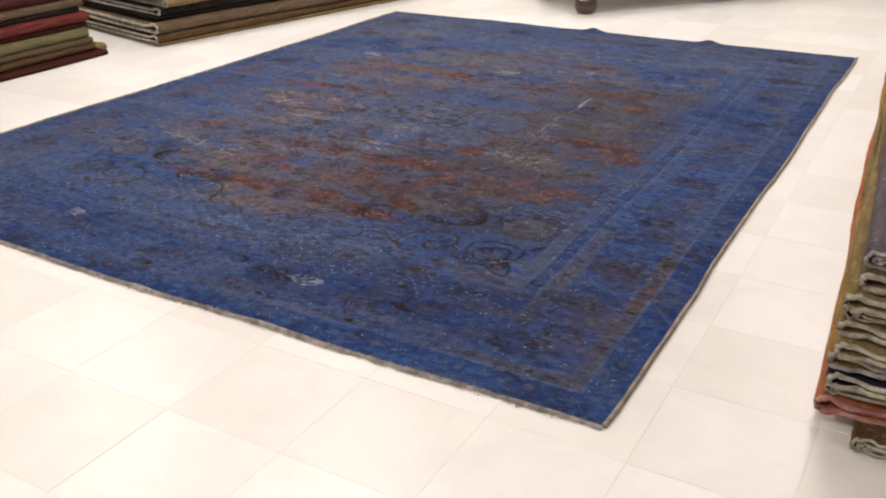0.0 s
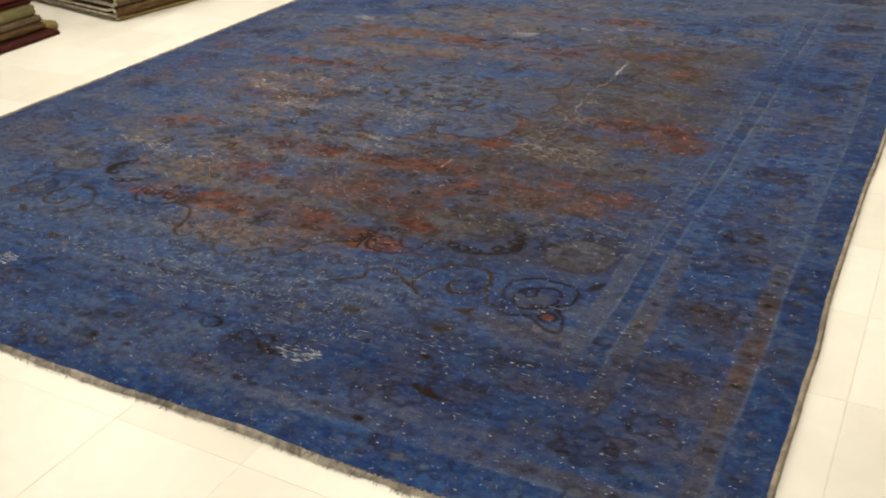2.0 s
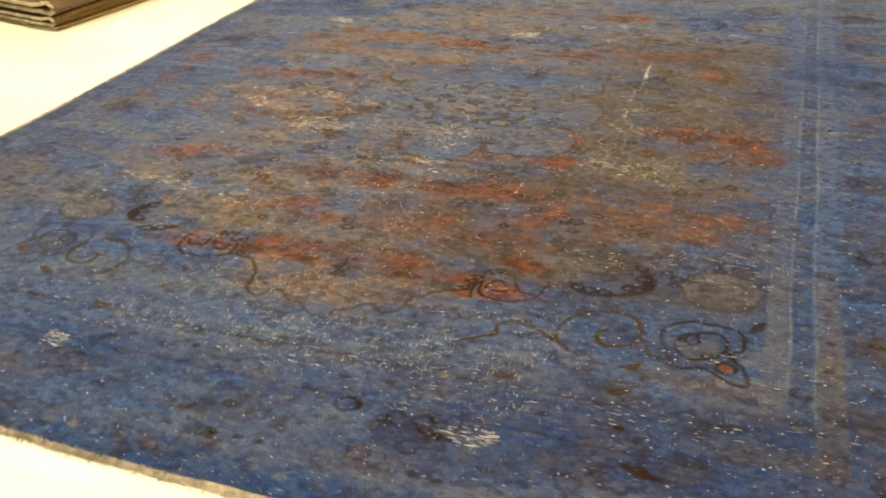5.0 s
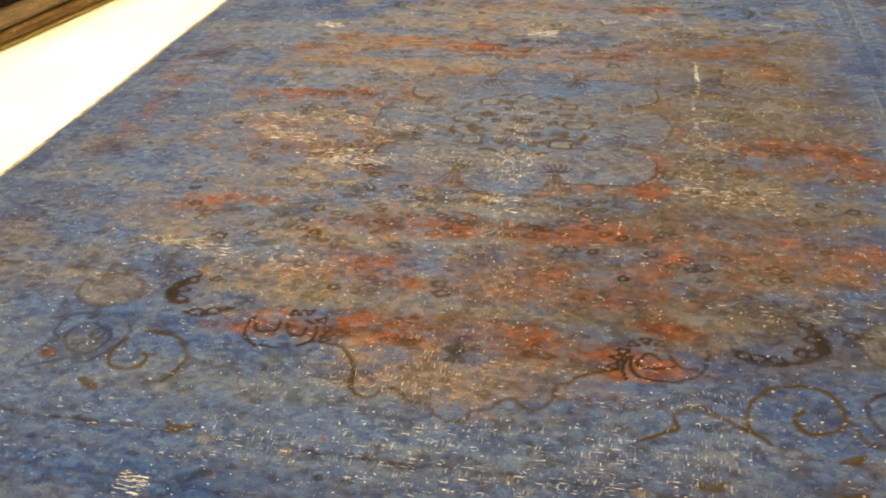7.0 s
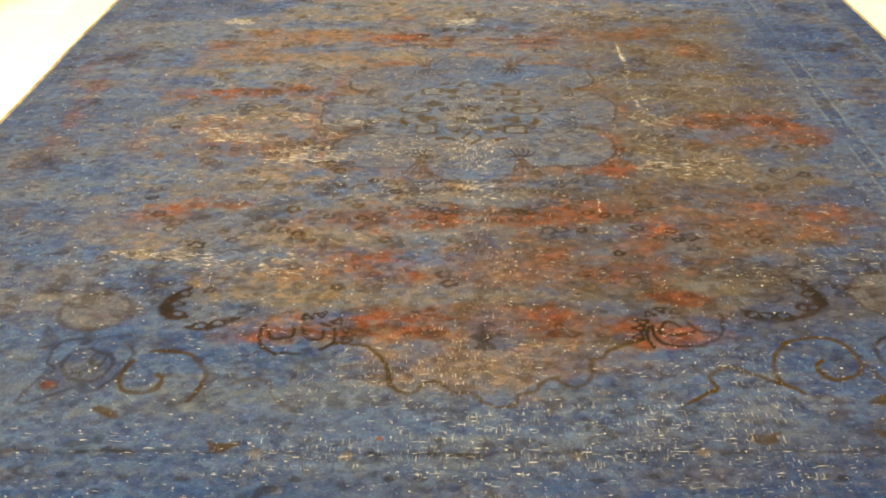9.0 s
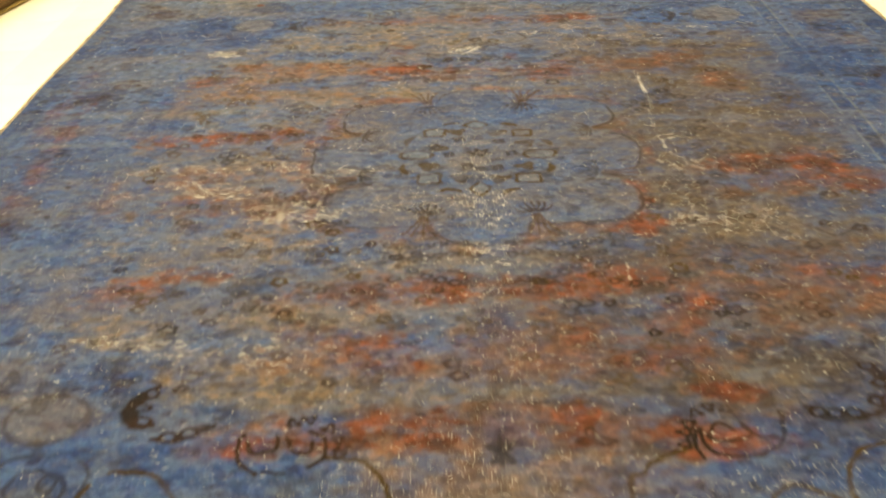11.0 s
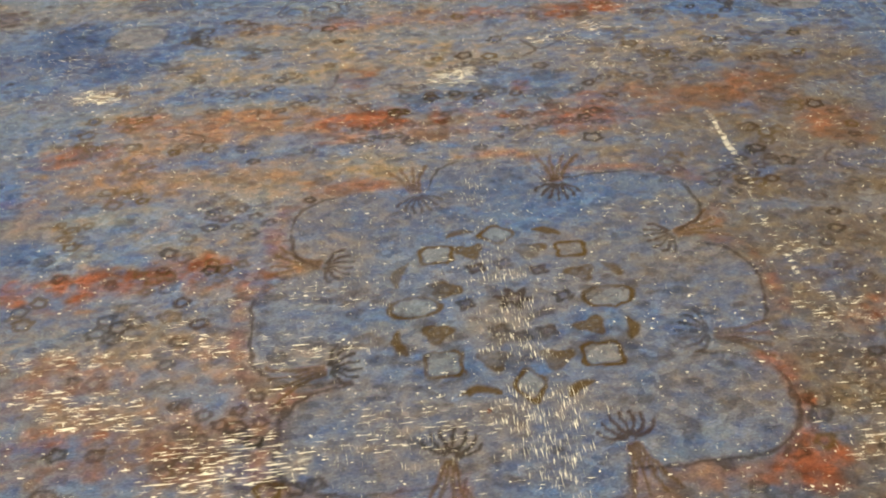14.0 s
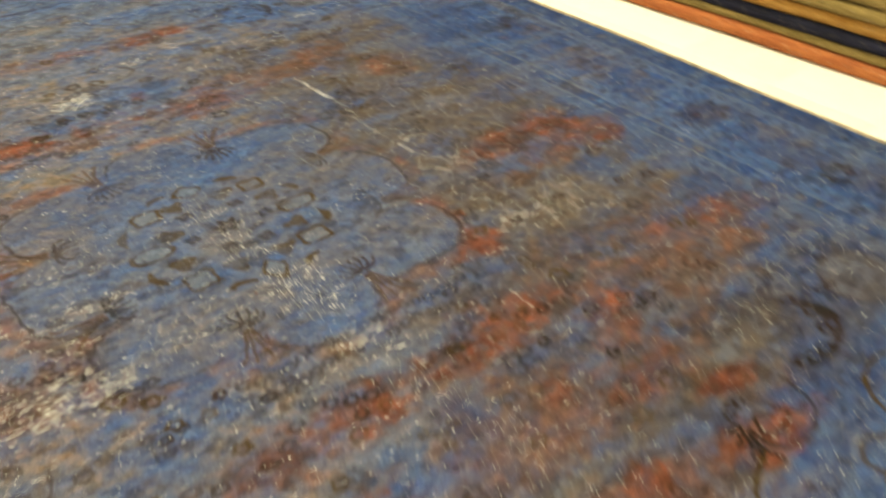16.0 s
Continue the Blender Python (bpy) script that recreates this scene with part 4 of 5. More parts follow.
# the scalloped contour at the field's two ends
for fy in (False, True):
    q = lambda pts: mirrored(pts, False, fy)
    s = 0.95 if not fy else 0.55
    stroke(q([(-0.297, -1.307), (-0.258, -1.309), (-0.217, -1.320), (-0.184, -1.353), (-0.168, -1.389), (-0.157, -1.443), (-0.137, -1.468), (-0.107, -1.469), (-0.087, -1.442), (-0.064, -1.434),
              (-0.038, -1.453), (-0.018, -1.469), (0.012, -1.471), (0.031, -1.497), (0.067, -1.513)]), 0.0052, s, olive)
    stroke(q([(0.067, -1.513), (0.101, -1.499), (0.108, -1.476), (0.146, -1.460), (0.164, -1.435), (0.193, -1.426), (0.229, -1.450), (0.264, -1.436), (0.278, -1.374), (0.302, -1.360),
              (0.322, -1.334), (0.372, -1.311), (0.410, -1.292)]), 0.0056, s, olive)
    # scrolls where the contour turns, and the trefoils over them
    for pts in ([(-0.452, -1.258), (-0.442, -1.289), (-0.417, -1.291), (-0.393, -1.282), (-0.391, -1.249)], [(-0.422, -1.347), (-0.450, -1.325), (-0.468, -1.290), (-0.471, -1.259), (-0.458, -1.246)],
                [(-0.371, -1.254), (-0.363, -1.284), (-0.341, -1.299), (-0.321, -1.286), (-0.322, -1.262)], [(-0.327, -1.237), (-0.303, -1.250), (-0.294, -1.277), (-0.297, -1.307), (-0.324, -1.328)],
                [(-0.410, -1.340), (-0.365, -1.340)], [(0.417, -1.327), (0.411, -1.286), (0.417, -1.254)],
                [(0.426, -1.253), (0.429, -1.290), (0.451, -1.322), (0.493, -1.327), (0.536, -1.319), (0.570, -1.296), (0.592, -1.252), (0.595, -1.212)],
                [(0.437, -1.267), (0.448, -1.284), (0.485, -1.287), (0.513, -1.278)], [(0.444, -1.260), (0.465, -1.239), (0.488, -1.258)], [(0.509, -1.237), (0.518, -1.266), (0.535, -1.279), (0.567, -1.273)]):
        stroke(q(pts), 0.0052, s)
    for pts in ([(-0.440, -1.305), (-0.400, -1.300), (-0.385, -1.265)], [(-0.345, -1.315), (-0.310, -1.300), (-0.303, -1.270)], [(0.505, -1.262), (0.520, -1.290), (0.545, -1.297)]):
        stroke(q(pts), 0.011, 0.85, pale, taper=True)
    for x, y in q([(-0.363, -1.214), (-0.334, -1.203), (-0.293, -1.229), (-0.274, -1.259), (-0.263, -1.279), (-0.267, -1.297), (0.392, -1.289), (0.398, -1.259), (0.408, -1.238), (0.426, -1.211), (0.454, -1.193), (0.488, -1.202)]):
        ring(x, y, 0.0095, 0.0085, 0.0048, s, pale, 3, 0.3, x * 40, 0.4)
    # leaves shaped like doves, and the tree between them
    for x, y, side in ((-0.100, -1.276, -1), (0.226, -1.272, 1)):
        (x, y), = q([(x, y)])
        ring(x, y - 0.006, 0.034, 0.011, 0.0042, 0.75 * s, pale, fill_strength=0.95)
        ring(x + side * -0.008, y + 0.016, 0.010, 0.014, 0.0040, 0.75 * s, pale, fill_strength=0.95)
    for pts in ([(0.041, -1.262), (0.043, -1.300), (0.040, -1.335)], [(0.015, -1.284), (0.030, -1.290), (0.041, -1.300)], [(0.065, -1.278), (0.052, -1.290), (0.043, -1.300)],
                [(0.022, -1.330), (0.034, -1.318), (0.042, -1.306)], [(0.066, -1.324), (0.052, -1.316), (0.043, -1.306)]):
        stroke(q(pts), 0.0075, 0.75 * s, taper=True)

# brown brackets with open eyes, at the four turns of the field
for fy in (False, True):
    for spine, arm, eyes in (([(0.788, -1.074), (0.816, -1.095), (0.832, -1.137), (0.833, -1.169), (0.810, -1.201), (0.774, -1.223)], [(0.774, -1.223), (0.742, -1.228), (0.704, -1.230), (0.674, -1.224), (0.647, -1.199)],
                              [(0.808, -1.086), (0.815, -1.138), (0.788, -1.188), (0.815, -1.188), (0.733, -1.218), (0.696, -1.217), (0.667, -1.212)]),
                             ([(-0.665, -1.099), (-0.691, -1.128), (-0.707, -1.175), (-0.687, -1.207), (-0.649, -1.212)], [(-0.637, -1.247), (-0.601, -1.252), (-0.567, -1.233), (-0.529, -1.216)],
                              [(-0.685, -1.165), (-0.672, -1.200), (-0.607, -1.245), (-0.572, -1.235), (-0.675, -1.122)])):
        mask = np.zeros_like(PX)
        grow = 1.0 if not fy else 0.8
        stroke(mirrored(spine, False, fy), 0.0130 * grow, 1.0, mask, taper=True)
        stroke(mirrored(arm, False, fy), 0.0100 * grow, 1.0, mask, taper=True)
        for k, (x, y) in enumerate(mirrored(eyes, False, fy)):
            sl = window(x - 0.02, x + 0.02, y - 0.02, y + 0.02)
            d = np.hypot((LX[sl] - x) / 0.0120, (LY[sl] - y) / 0.0088)
            mask[sl] = np.maximum(mask[sl], smooth(1.85 - d, 0, 0.4)) * (1 - 0.95 * smooth(1.05 - d, 0, 0.4))
        line = np.maximum(line, mask * (0.95 if not fy else 0.8))

# vines, loops, blossoms and leaves outside the field
for fy in (False, True):
    q = lambda pts: mirrored(pts, False, fy)
    s = 1.0 if not fy else 0.45
    stroke(q([(0.458, -1.505), (0.498, -1.477), (0.523, -1.462), (0.518, -1.430), (0.536, -1.407), (0.572, -1.398), (0.610, -1.417), (0.652, -1.440), (0.696, -1.473)]), 0.0062, s, olive)
    stroke(q([(0.667, -1.451), (0.658, -1.405), (0.675, -1.351), (0.713, -1.311), (0.769, -1.298), (0.820, -1.310), (0.845, -1.351), (0.843, -1.395), (0.820, -1.425), (0.783, -1.436), (0.758, -1.422),
              (0.753, -1.395), (0.769, -1.376)]), 0.0062, s, olive)
    stroke(q([(0.846, -1.372), (0.857, -1.394), (0.875, -1.432), (0.897, -1.451), (0.927, -1.462)]), 0.0058, s, olive)
    stroke(q([(-0.578, -1.493), (-0.563, -1.466), (-0.557, -1.420), (-0.581, -1.375), (-0.618, -1.342), (-0.667, -1.333), (-0.698, -1.337)]), 0.0062, 0.9 * s, olive)
    stroke(q([(-0.729, -1.368), (-0.744, -1.403), (-0.735, -1.439), (-0.712, -1.465), (-0.674, -1.467), (-0.650, -1.449), (-0.648, -1.425), (-0.661, -1.413)]), 0.0066, 0.9 * s, olive)
    stroke(q([(-0.491, -1.438), (-0.451, -1.427), (-0.413, -1.443), (-0.407, -1.474), (-0.383, -1.499), (-0.353, -1.522)]), 0.0060, 0.65 * s, olive)
    # grey-green discs beside the brackets
    for x, y, rx, ry in ((1.012, -1.138, 0.100, 0.085), (-0.872, -1.188, 0.085, 0.070)):
        (x, y), = q([(x, y)])
        ring(x, y, rx, ry, 0.0060, 0.45 * s, tan, fill_strength=0.36, into=olive)
        ring(x, y, rx, ry, 0.0030, 0.1, pale, fill_strength=0.55)
    # the lobed blossom at the corner, clear in the east, faint in the west
    for axis, strong in ((None, 1.0), (0.078, 0.60)):
        m = lambda pts: q(pts if axis is None else [(2 * axis - x, y) for x, y in pts])
        heart = m([(0.985, -1.400)])[0]
        ring(*heart, 0.090, 0.075, 0.003, 0.0, navy, 3, 0.15, 0.6, 0.55)
        ring(*heart, 0.052, 0.046, 0.003, 0.0, pale, 4, 0.10, 0.3, 0.9)
        stroke(m([(1.005, -1.290), (0.950, -1.285), (0.895, -1.340), (0.909, -1.411), (0.942, -1.466), (0.987, -1.460), (1.019, -1.470), (1.064, -1.498), (1.094, -1.498), (1.079, -1.435), (1.049, -1.396), (1.072, -1.374),
                  (1.076, -1.328), (1.050, -1.292), (1.005, -1.290)]), 0.0052, 0.9 * s * strong)
        stroke(m([(0.941, -1.343), (0.929, -1.387), (0.953, -1.428), (0.990, -1.431), (1.024, -1.409), (1.041, -1.373), (1.028, -1.329), (1.000, -1.325), (0.970, -1.335), (0.941, -1.343)]), 0.0052, 0.9 * s * strong)
        stroke(m([(0.945, -1.353), (0.969, -1.340), (0.980, -1.367), (0.958, -1.378), (0.945, -1.353)]), 0.0048, 0.9 * s * strong)
        ring(*m([(1.047, -1.447)])[0], 0.022, 0.020, 0.005, 0.9 * s * strong, madder, fill_strength=0.9)
        ring(*m([(1.000, -1.415)])[0], 0.012, 0.010, 0.0045, 0.8 * s * strong)
        stroke(m([(1.090, -1.293), (1.104, -1.272), (1.118, -1.245)]), 0.0085, 0.8 * s * strong, taper=True)
    for pts in ([(-0.765, -1.515), (-0.738, -1.523), (-0.713, -1.539)], [(-0.506, -1.612), (-0.490, -1.628), (-0.478, -1.626), (-0.447, -1.618)], [(0.826, -1.506), (0.845, -1.500), (0.872, -1.481)],
                [(0.558, -1.594), (0.570, -1.608), (0.590, -1.609), (0.612, -1.592)], [(0.800, -1.585), (0.830, -1.592), (0.860, -1.580)]):
        stroke(q(pts), 0.0085, 0.9 * s, olive, taper=True)

# garlands and strewn blossoms of the field
RG = random.Random(22)
for fx in (False, True):
    for fy in (False, True):
        for cx, cy, r, a0, a1, n in ((0.03, -0.50, 0.26, -2.6, -1.7, 7), (0.42, -0.62, 0.16, -2.4, -0.9, 6), (0.60, -0.18, 0.13, -1.2, 0.9, 6), (0.62, -0.95, 0.12, 0.2, 2.6, 7)):
            for k in range(n):
                a = a0 + (a1 - a0) * k / (n - 1)
                x, y = mirrored([(cx + r * math.cos(a), cy + r * math.sin(a))], fx, fy)[0]
                ring(x, y, 0.014, 0.0105, 0.0045, RG.uniform(0.4, 0.85), pale if RG.random() < 0.5 else None)
        for row in range(2):                 # double rows of buds beside the medallion, a pair above and below it
            for k in range(5):
                x, y = mirrored([(0.52 + 0.030 * k + 0.035 * row, -0.30 - 0.028 * k + 0.030 * row)], fx, fy)[0]
                ring(x, y, 0.012, 0.009, 0.0042, 0.65, None, 5, 0.12, 0.0)
            for k in range(8):
                x, y = mirrored([(0.10 + 0.032 * k, -0.585 - 0.05 * row + 0.008 * math.sin(k))], fx, fy)[0]
                ring(x, y, 0.012, 0.009, 0.0042, 0.60, None, 5, 0.12, 0.0)
for k in range(330):
    x, y = RG.uniform(-0.95, 1.05), RG.uniform(-1.15, 1.1)
    if math.hypot((x - MX) / 0.55, (y - MY) / 0.52) < 1:
        continue
    size = RG.uniform(0.009, 0.017)
    fill = RG.choice((pale, navy, navy, None))
    into = RG.choice((None, None, olive))
    ring(x, y, size * 1.15, size * 0.9, 0.0048, RG.uniform(0.45, 0.95), fill, 5, 0.12, RG.uniform(0, 6), 0.75, into)
    if RG.random() < 0.22:
        for a in (0.3, 2.4, 4.5):
            ring(x + 0.036 * math.cos(a), y + 0.030 * math.sin(a), size, size * 0.8, 0.0048, 0.6, fill, 4, 0.1, a, 0.75, into)
for k in range(26):                          # stalks
    x, y, a = RG.uniform(-0.9, 0.95), RG.uniform(-1.05, 1.1), RG.uniform(0, 6.28)
    if math.hypot(x - MX, y - MY) < 0.58:
        continue
    stroke([(x, y), (x + 0.05 * math.cos(a), y + 0.05 * math.sin(a)), (x + 0.09 * math.cos(a + 0.8), y + 0.09 * math.sin(a + 0.8))], 0.0042, 0.6)
for k in range(70):                          # small pale and dark flecks of the blue ground
    x, y = RG.uniform(-1.0, 1.1), RG.uniform(-1.95, -1.2)
    ring(x, y, RG.uniform(0.012, 0.03), RG.uniform(0.008, 0.015), 0.005, RG.uniform(0.0, 0.4), RG.choice((pale, navy)), 3, 0.2, x * 9, 0.4)

# bare weft: dashes across; bare warp: fine threads along
weft += 0.30 * smooth(fbm(PX, PY, 0.5, 0.06, 18, 4), -0.10, 0.6) * smooth(EDGE, 0.15, 0.45)
weft += 0.02
blobs(weft, [
    (-0.68, -0.125, 0.405, 0.061, 0.64), (-0.73, -0.27, 0.324, 0.074, 0.68), (-0.49, -0.41, 0.189, 0.068, 0.68), (0.015, 0.742, 0.068, 0.061, 0.80), (-0.42, -0.12, 0.189, 0.135, 0.36),
    (-0.913, 0.776, 0.095, 0.041, 0.76), (-1.06, 0.96, 0.068, 0.054, 0.52), (0.903, 0.921, 0.162, 0.030, 0.72), (0.387, 0.915, 0.189, 0.061, 0.60), (0.36, 0.77, 0.162, 0.041, 0.48),
    (-0.62, -0.97, 0.270, 0.068, 0.60), (-0.49, -1.778, 0.041, 0.034, 0.88), (0.578, -1.812, 0.061, 0.030, 0.80)], 1.6)
blobs(weft, [(0.575, -0.486, 0.068, 0.095, 0.60), (0.74, -0.50, 0.189, 0.095, 0.48), (0.62, -0.20, 0.095, 0.270, 0.40), (0.05, -1.62, 0.675, 0.135, 0.34), (-0.25, -0.38, 0.216, 0.041, 0.44), (0.05, -0.60, 0.035, 0.040, 0.72), (0.05, -0.68, 0.030, 0.036, 0.60)], 1.6)
warp += 0.10 * smooth(fbm(PX, PY, 0.10, 0.5, 72, 3), 0.0, 0.5)
blobs(warp, [(-0.01, -1.42, 0.216, 0.150, 0.56), (-0.25, -1.43, 0.189, 0.108, 0.52), (0.05, -1.60, 0.567, 0.162, 0.56), (0.60, -1.52, 0.135, 0.216, 0.52), (0.03, -0.28, 0.068, 0.351, 0.80), (0.06, -0.42, 0.081, 0.216, 0.80),
             (0.00, 0.10, 0.041, 0.297, 0.64), (-0.02, -0.12, 0.121, 0.162, 0.48), (0.05, -0.72, 0.068, 0.189, 0.56), (-0.23, -0.15, 0.054, 0.270, 0.36), (-0.30, -0.42, 0.189, 0.054, 0.40), (0.05, -1.1, 0.108, 0.270, 0.36)], 1.5)
crack = np.full_like(PX, 0)
stroke([(0.585, 0.511), (0.596, 0.445), (0.597, 0.376), (0.602, 0.305), (0.597, 0.213), (0.578, 0.095), (0.583, 0.000), (0.585, -0.086)], 0.009, 0.48, crack)
stroke([(0.593, 0.440), (0.596, 0.376), (0.603, 0.315)], 0.008, 1.05, crack)
stroke([(0.379, -0.642), (0.374, -0.70), (0.368, -0.771)], 0.0035, 0.55, crack)
weft = np.clip(np.maximum(weft, crack * 1.35), 0, 1.45)
warp = np.clip(warp, 0, 1.2)
thin = np.clip(1.0 - 0.35 * smooth(weft, 0.5, 1.0), 0, 1)
line, olive = np.clip(line, 0, 1) * thin, np.clip(olive, 0, 1) * thin
for x, y, r in ((-0.17, -1.60, 0.006), (-0.05, -0.35, 0.005)):      # a red knot or two
    madder = np.maximum(madder, 0.9 * smooth(1.3 - np.hypot(PX - x, PY - y) / r, 0, 0.6))


def overdyed_carpet():
    thing = tagged(new("overdyed_carpet"), "large worn blue overdyed carpet with a faded red medallion", "carpet")
    # the outline wanders a little, and the sheet lies in shallow waves
    fx, fy = (PX - X0) / (X1 - X0), (PY - Y0) / (Y1 - Y0)
    east = 0.012 * fbm(PX * 0, PY, 1, 0.55, 31, 3)
    west = 0.012 * fbm(PX * 0, PY, 1, 0.55, 32, 3) + 0.018 * smooth(PY, -1.0, 0.0)
    south = 0.012 * fbm(PX, PY * 0, 0.6, 1, 33, 3) - 0.016 * np.exp(-((PX - 0.2) / 0.5) ** 2)
    north = 0.010 * fbm(PX, PY * 0, 0.4, 1, 34, 3)
    vx = PX + east * fx ** 6 + west * (1 - fx) ** 6
    vy = PY + north * fy ** 6 + south * (1 - fy) ** 6
    d = np.minimum(np.minimum(PX - X0, X1 - PX), np.minimum(PY - Y0, Y1 - PY))
    vz = 0.0095 + 0.0010 * fbm(PX, PY, 0.5, 0.35, 35, 3) - 0.003 * smooth(0.012 - d, 0, 0.012)
    vz = vz + 0.004 * smooth(0.10 - d, 0, 0.1) * smooth(fbm(PX, PY, 0.35, 0.35, 36, 2), 0.1, 0.6)
    for x in (0.01, 0.78):                   # two small curls of the far hem
        vz = vz + 0.020 * np.exp(-((PX - x) / 0.05) ** 2 - ((PY - Y1) / 0.05) ** 2)
    for x, y, h in ((-0.90, Y0, 0.008), (0.15, Y0, 0.008), (0.62, Y0, 0.007)):
        vz = vz + h * np.exp(-((PX - x) / 0.08) ** 2 - ((PY - y) / 0.07) ** 2)
    co = np.stack([vx, vy, vz], -1).reshape(-1, 3).astype(np.float32)
    # a skirt round the rim gives the sheet its thickness
    loop = np.concatenate([np.arange(NX), np.arange(1, NY) * NX + NX - 1, (NY - 1) * NX + np.arange(NX - 2, -1, -1), np.arange(NY - 2, 0, -1) * NX])
    low = co[loop].copy()
    low[:, 2] = 0.0015
    i = np.arange(NX - 1)[None, :] + NX * np.arange(NY - 1)[:, None]
    quads = np.stack([i, i + 1, i + 1 + NX, i + NX], -1).reshape(-1, 4)
    n = len(loop)
    k = np.arange(n)
    base = NX * NY
    skirt = np.stack([loop, base + k, base + (k + 1) % n, loop[(k + 1) % n]], -1)
    faces = np.concatenate([quads, skirt]).astype(np.int32)
    verts = np.concatenate([co, low])
    me = bpy.data.meshes.new("wool_surface")
    me.vertices.add(len(verts))
    me.vertices.foreach_set("co", verts.ravel())
    me.loops.add(faces.size)
    me.loops.foreach_set("vertex_index", faces.ravel())
    me.polygons.add(len(faces))
    me.polygons.foreach_set("loop_start", np.arange(0, faces.size, 4, dtype=np.int32))
    me.polygons.foreach_set("use_smooth", np.ones(len(faces), dtype=bool))
    me.update(calc_edges=True)
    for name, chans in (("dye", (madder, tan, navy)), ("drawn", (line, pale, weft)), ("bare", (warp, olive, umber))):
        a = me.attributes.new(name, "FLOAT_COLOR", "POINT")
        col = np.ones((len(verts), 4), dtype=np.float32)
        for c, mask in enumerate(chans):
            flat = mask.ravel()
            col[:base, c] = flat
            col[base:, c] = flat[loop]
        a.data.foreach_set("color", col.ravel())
    me.materials.append(PILE)
    pile = new("wool_surface", me)
    pile.parent = thing
    tagged(pile, "short worn blue pile with faded red and tan pattern")
    # hems: ragged grey warp ends at both ends, corded selvedges along the sides
    rng = random.Random(3)
    grid = co.reshape(NY, NX, 3)
    for name, row, sign in (("south_hem", grid[0], -1), ("north_hem", grid[-1], 1)):
        bm = bmesh.new()
        prev = None
        width = 0.016 if sign < 0 else 0.007
        for j in range(0, NX, 2):
            p = row[j]
            w = width * (0.95 + 0.45 * noise.noise((p[0] * 3.1, sign, 0)) + 0.35 * noise.noise((p[0] * 14, sign, 3)) + rng.uniform(-0.12, 0.12))
            a = bm.verts.new((p[0], p[1] - sign * 0.004, p[2] - 0.001))
            b = bm.verts.new((p[0], p[1] + sign * w * 0.5, max(p[2] * 0.72, 0.004) + rng.uniform(-0.0005, 0.0007)))
            c = bm.verts.new((p[0] + rng.uniform(-0.002, 0.002), p[1] + sign * w, 0.0015))
            if prev:
                bm.faces.new((prev[0], prev[1], b, a))
                bm.faces.new((prev[1], prev[2], c, b))
            prev = (a, b, c)
        for k in range(700 if sign < 0 else 0):          # loose warp ends
            p = row[rng.randrange(4, NX - 4)]
            x, y, lean, reach = p[0] + rng.uniform(-0.003, 0.003), p[1], rng.uniform(-0.8, 0.8), width * rng.uniform(0.7, 1.7)
            ends = []
            for u, z in ((0.0, 0.0085), (0.55, 0.0085), (1.0, 0.003)):
                w = 0.0009 * (1.2 - 0.6 * u)
                ends.append([bm.verts.new((x + lean * u * reach + dx, y + sign * u * reach, z + dz + rng.uniform(-0.001, 0.001))) for dx, dz in ((-w, 0), (w, 0), (0, w))])
            for a, b in zip(ends, ends[1:]):
                for i in range(3):
                    bm.faces.new((a[i], a[(i + 1) % 3], b[(i + 1) % 3], b[i]))
        bmesh.ops.recalc_face_normals(bm, faces=bm.faces[:])
        part(name, bm, FRINGE_GREY, thing, "frayed grey warp hem")
    for name, col, sign in (("west_selvedge", grid[:, 0], -1), ("east_selvedge", grid[:, -1], 1)):
        pts = [(p[0] + sign * 0.003, p[1], 0.0065 + rng.uniform(-0.0008, 0.0008)) for p in col[::3]]
        part(name, tube(pts, [0.0065 * rng.uniform(0.85, 1.15) for _ in pts]), SELVEDGE, thing, "beige corded selvedge", smooth=True)
    return thing


overdyed_carpet()

# ---- marble floor, tile by tile ----
TILE, JOINT = 0.345, 0.0014
floor = tagged(new("floor"), "polished cream marble floor of square tiles", "floor", kind="structure")
part("bedding", box(W, E, S, N, -0.05, -0.0009), GROUT, floor, "pale tile grout")


def tile_mesh():
    bm = box(-TILE / 2 + JOINT / 2, TILE / 2 - JOINT / 2, -TILE / 2 + JOINT / 2, TILE / 2 - JOINT / 2, -0.012, 0.0)
    top = [e for e in bm.edges if all(abs(v.co.z) < 1e-6 for v in e.verts)]
    bmesh.ops.bevel(bm, geom=top, offset=0.0007, segments=1, affect="EDGES")
    me = bpy.data.meshes.new("tile")
    bm.to_mesh(me)
    bm.free()
    me.materials.append(MARBLE)
    return me


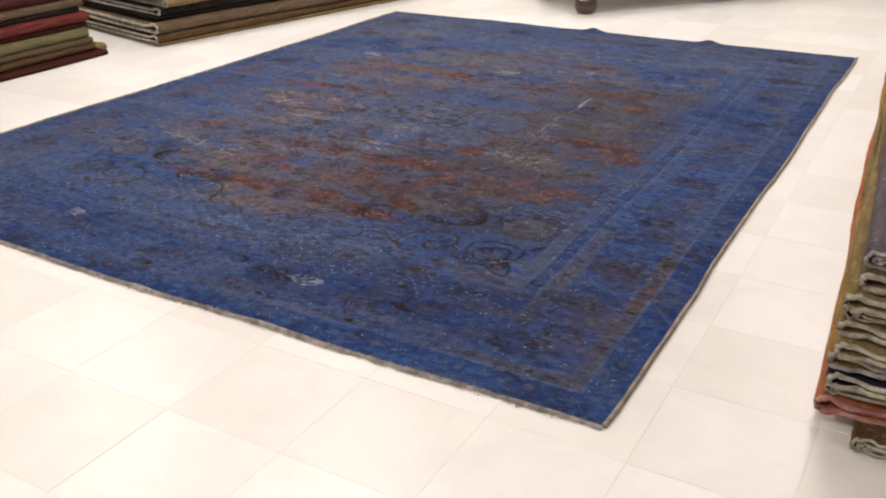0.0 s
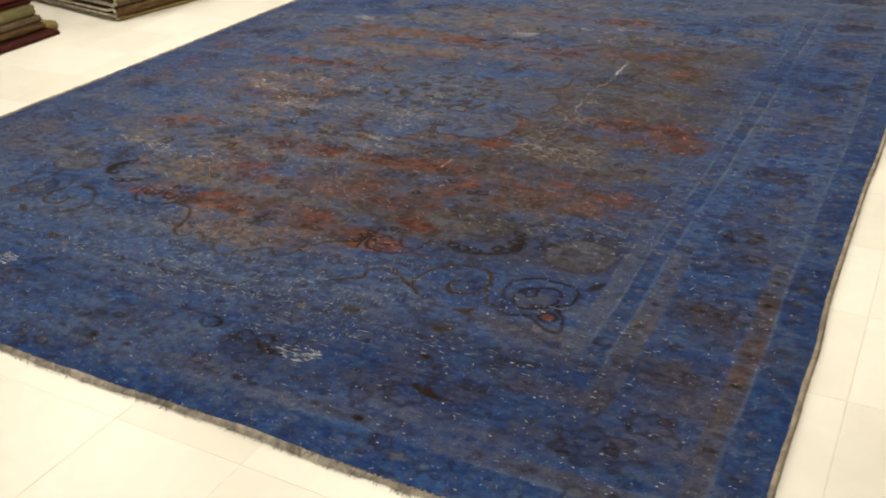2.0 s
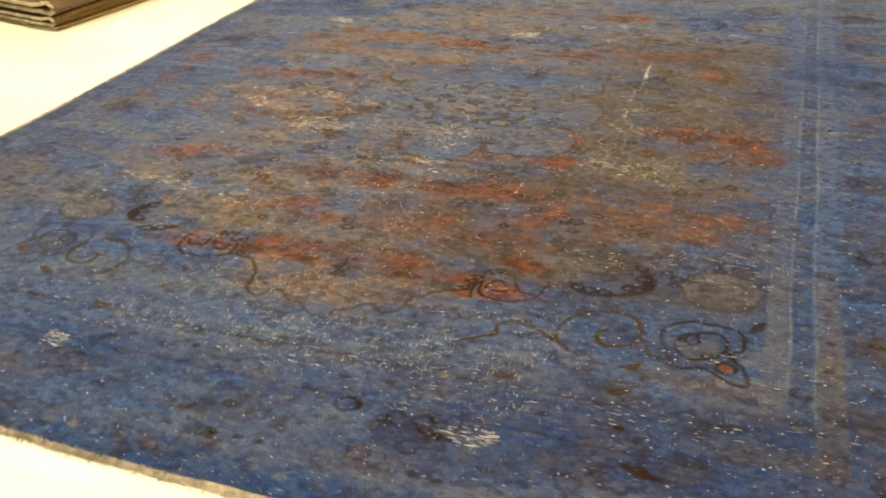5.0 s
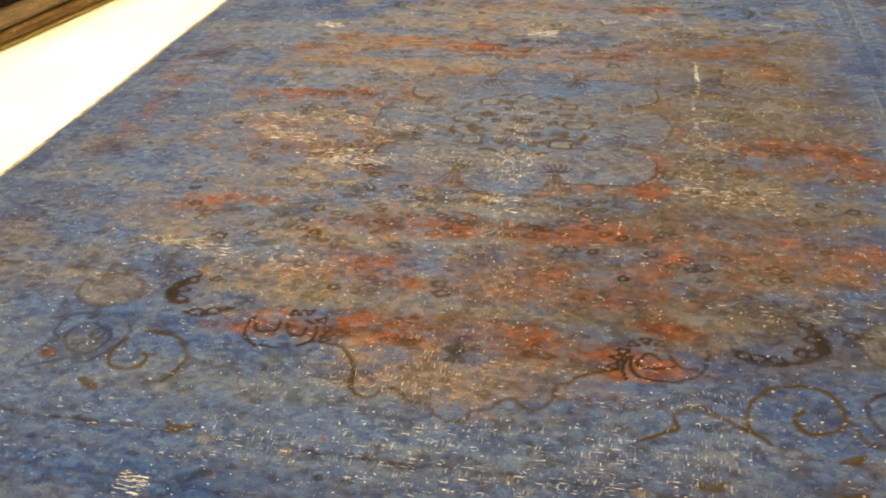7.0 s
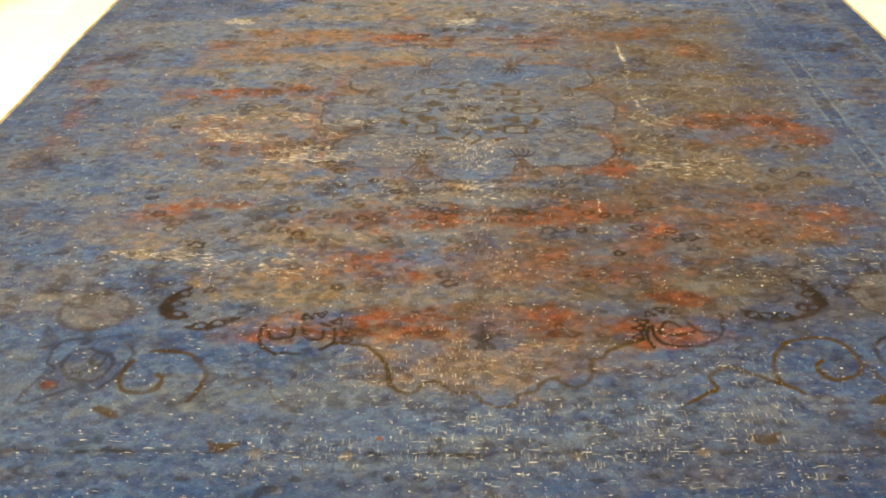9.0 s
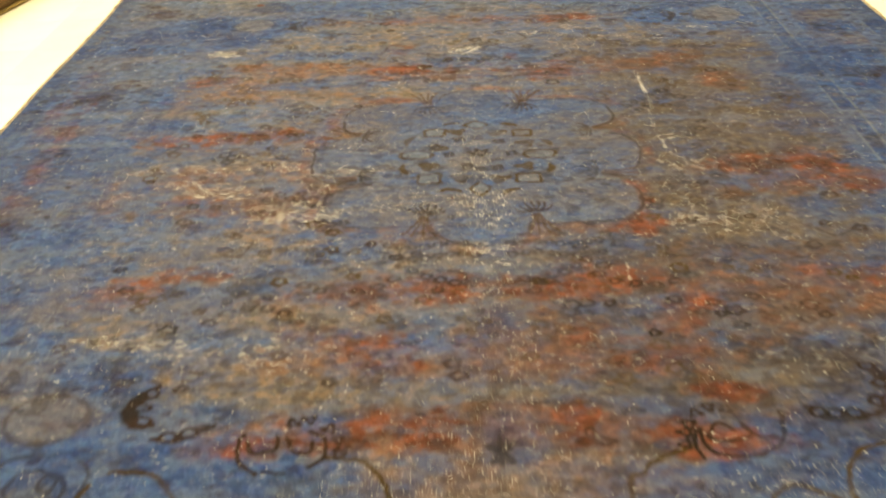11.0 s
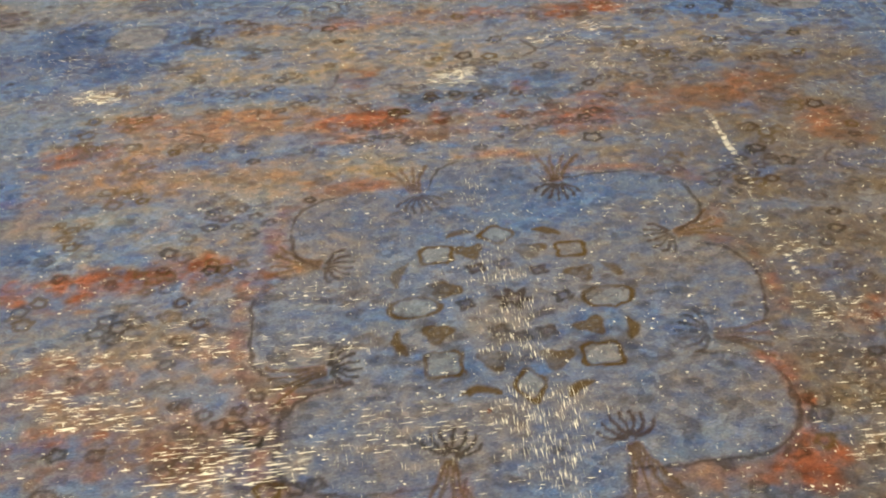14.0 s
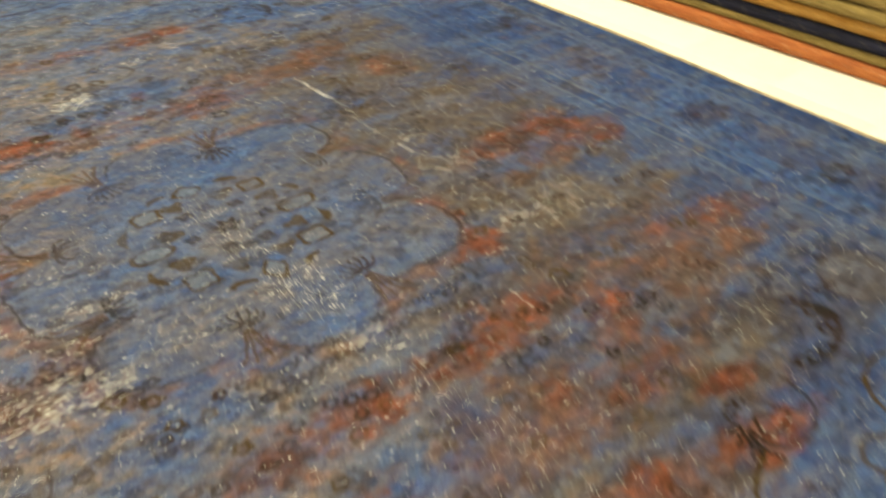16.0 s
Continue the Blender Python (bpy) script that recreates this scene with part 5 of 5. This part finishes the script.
tile = tile_mesh()
far_tiles = bmesh.new()
for i in range(-14, 14):
    for j in range(-13, 24):
        x, y = (i + 0.5) * TILE, -1.48 + (j + 0.5) * TILE
        a, b, c, d = max(x - TILE / 2, W), min(x + TILE / 2, E), max(y - TILE / 2, S), min(y + TILE / 2, N)
        if b - a < 0.02 or d - c < 0.02:
            continue
        whole = b - a > TILE - 0.01 and d - c > TILE - 0.01
        under = X0 + 0.2 < x < X1 - 0.2 and Y0 + 0.2 < y < Y1 - 0.2
        if whole and -2.6 < x < 2.5 and -3.2 < y < 3.6 and not under:
            ob = new("tile", tile)
            ob.parent = floor
            ob.location = (x, y, random.uniform(-0.0004, 0.0002))
        else:
            g = JOINT / 2
            vs = [far_tiles.verts.new(v) for v in ((a + g, c + g, 0), (b - g, c + g, 0), (b - g, d - g, 0), (a + g, d - g, 0))]
            low = [far_tiles.verts.new((v.co.x, v.co.y, -0.012)) for v in vs]
            far_tiles.faces.new(vs)
            for k in range(4):
                far_tiles.faces.new((vs[k], low[k], low[(k + 1) % 4], vs[(k + 1) % 4]))
tagged(part("outlying_tiles", far_tiles, MARBLE, floor, "cream marble tiles farther off"), kind="stuff")
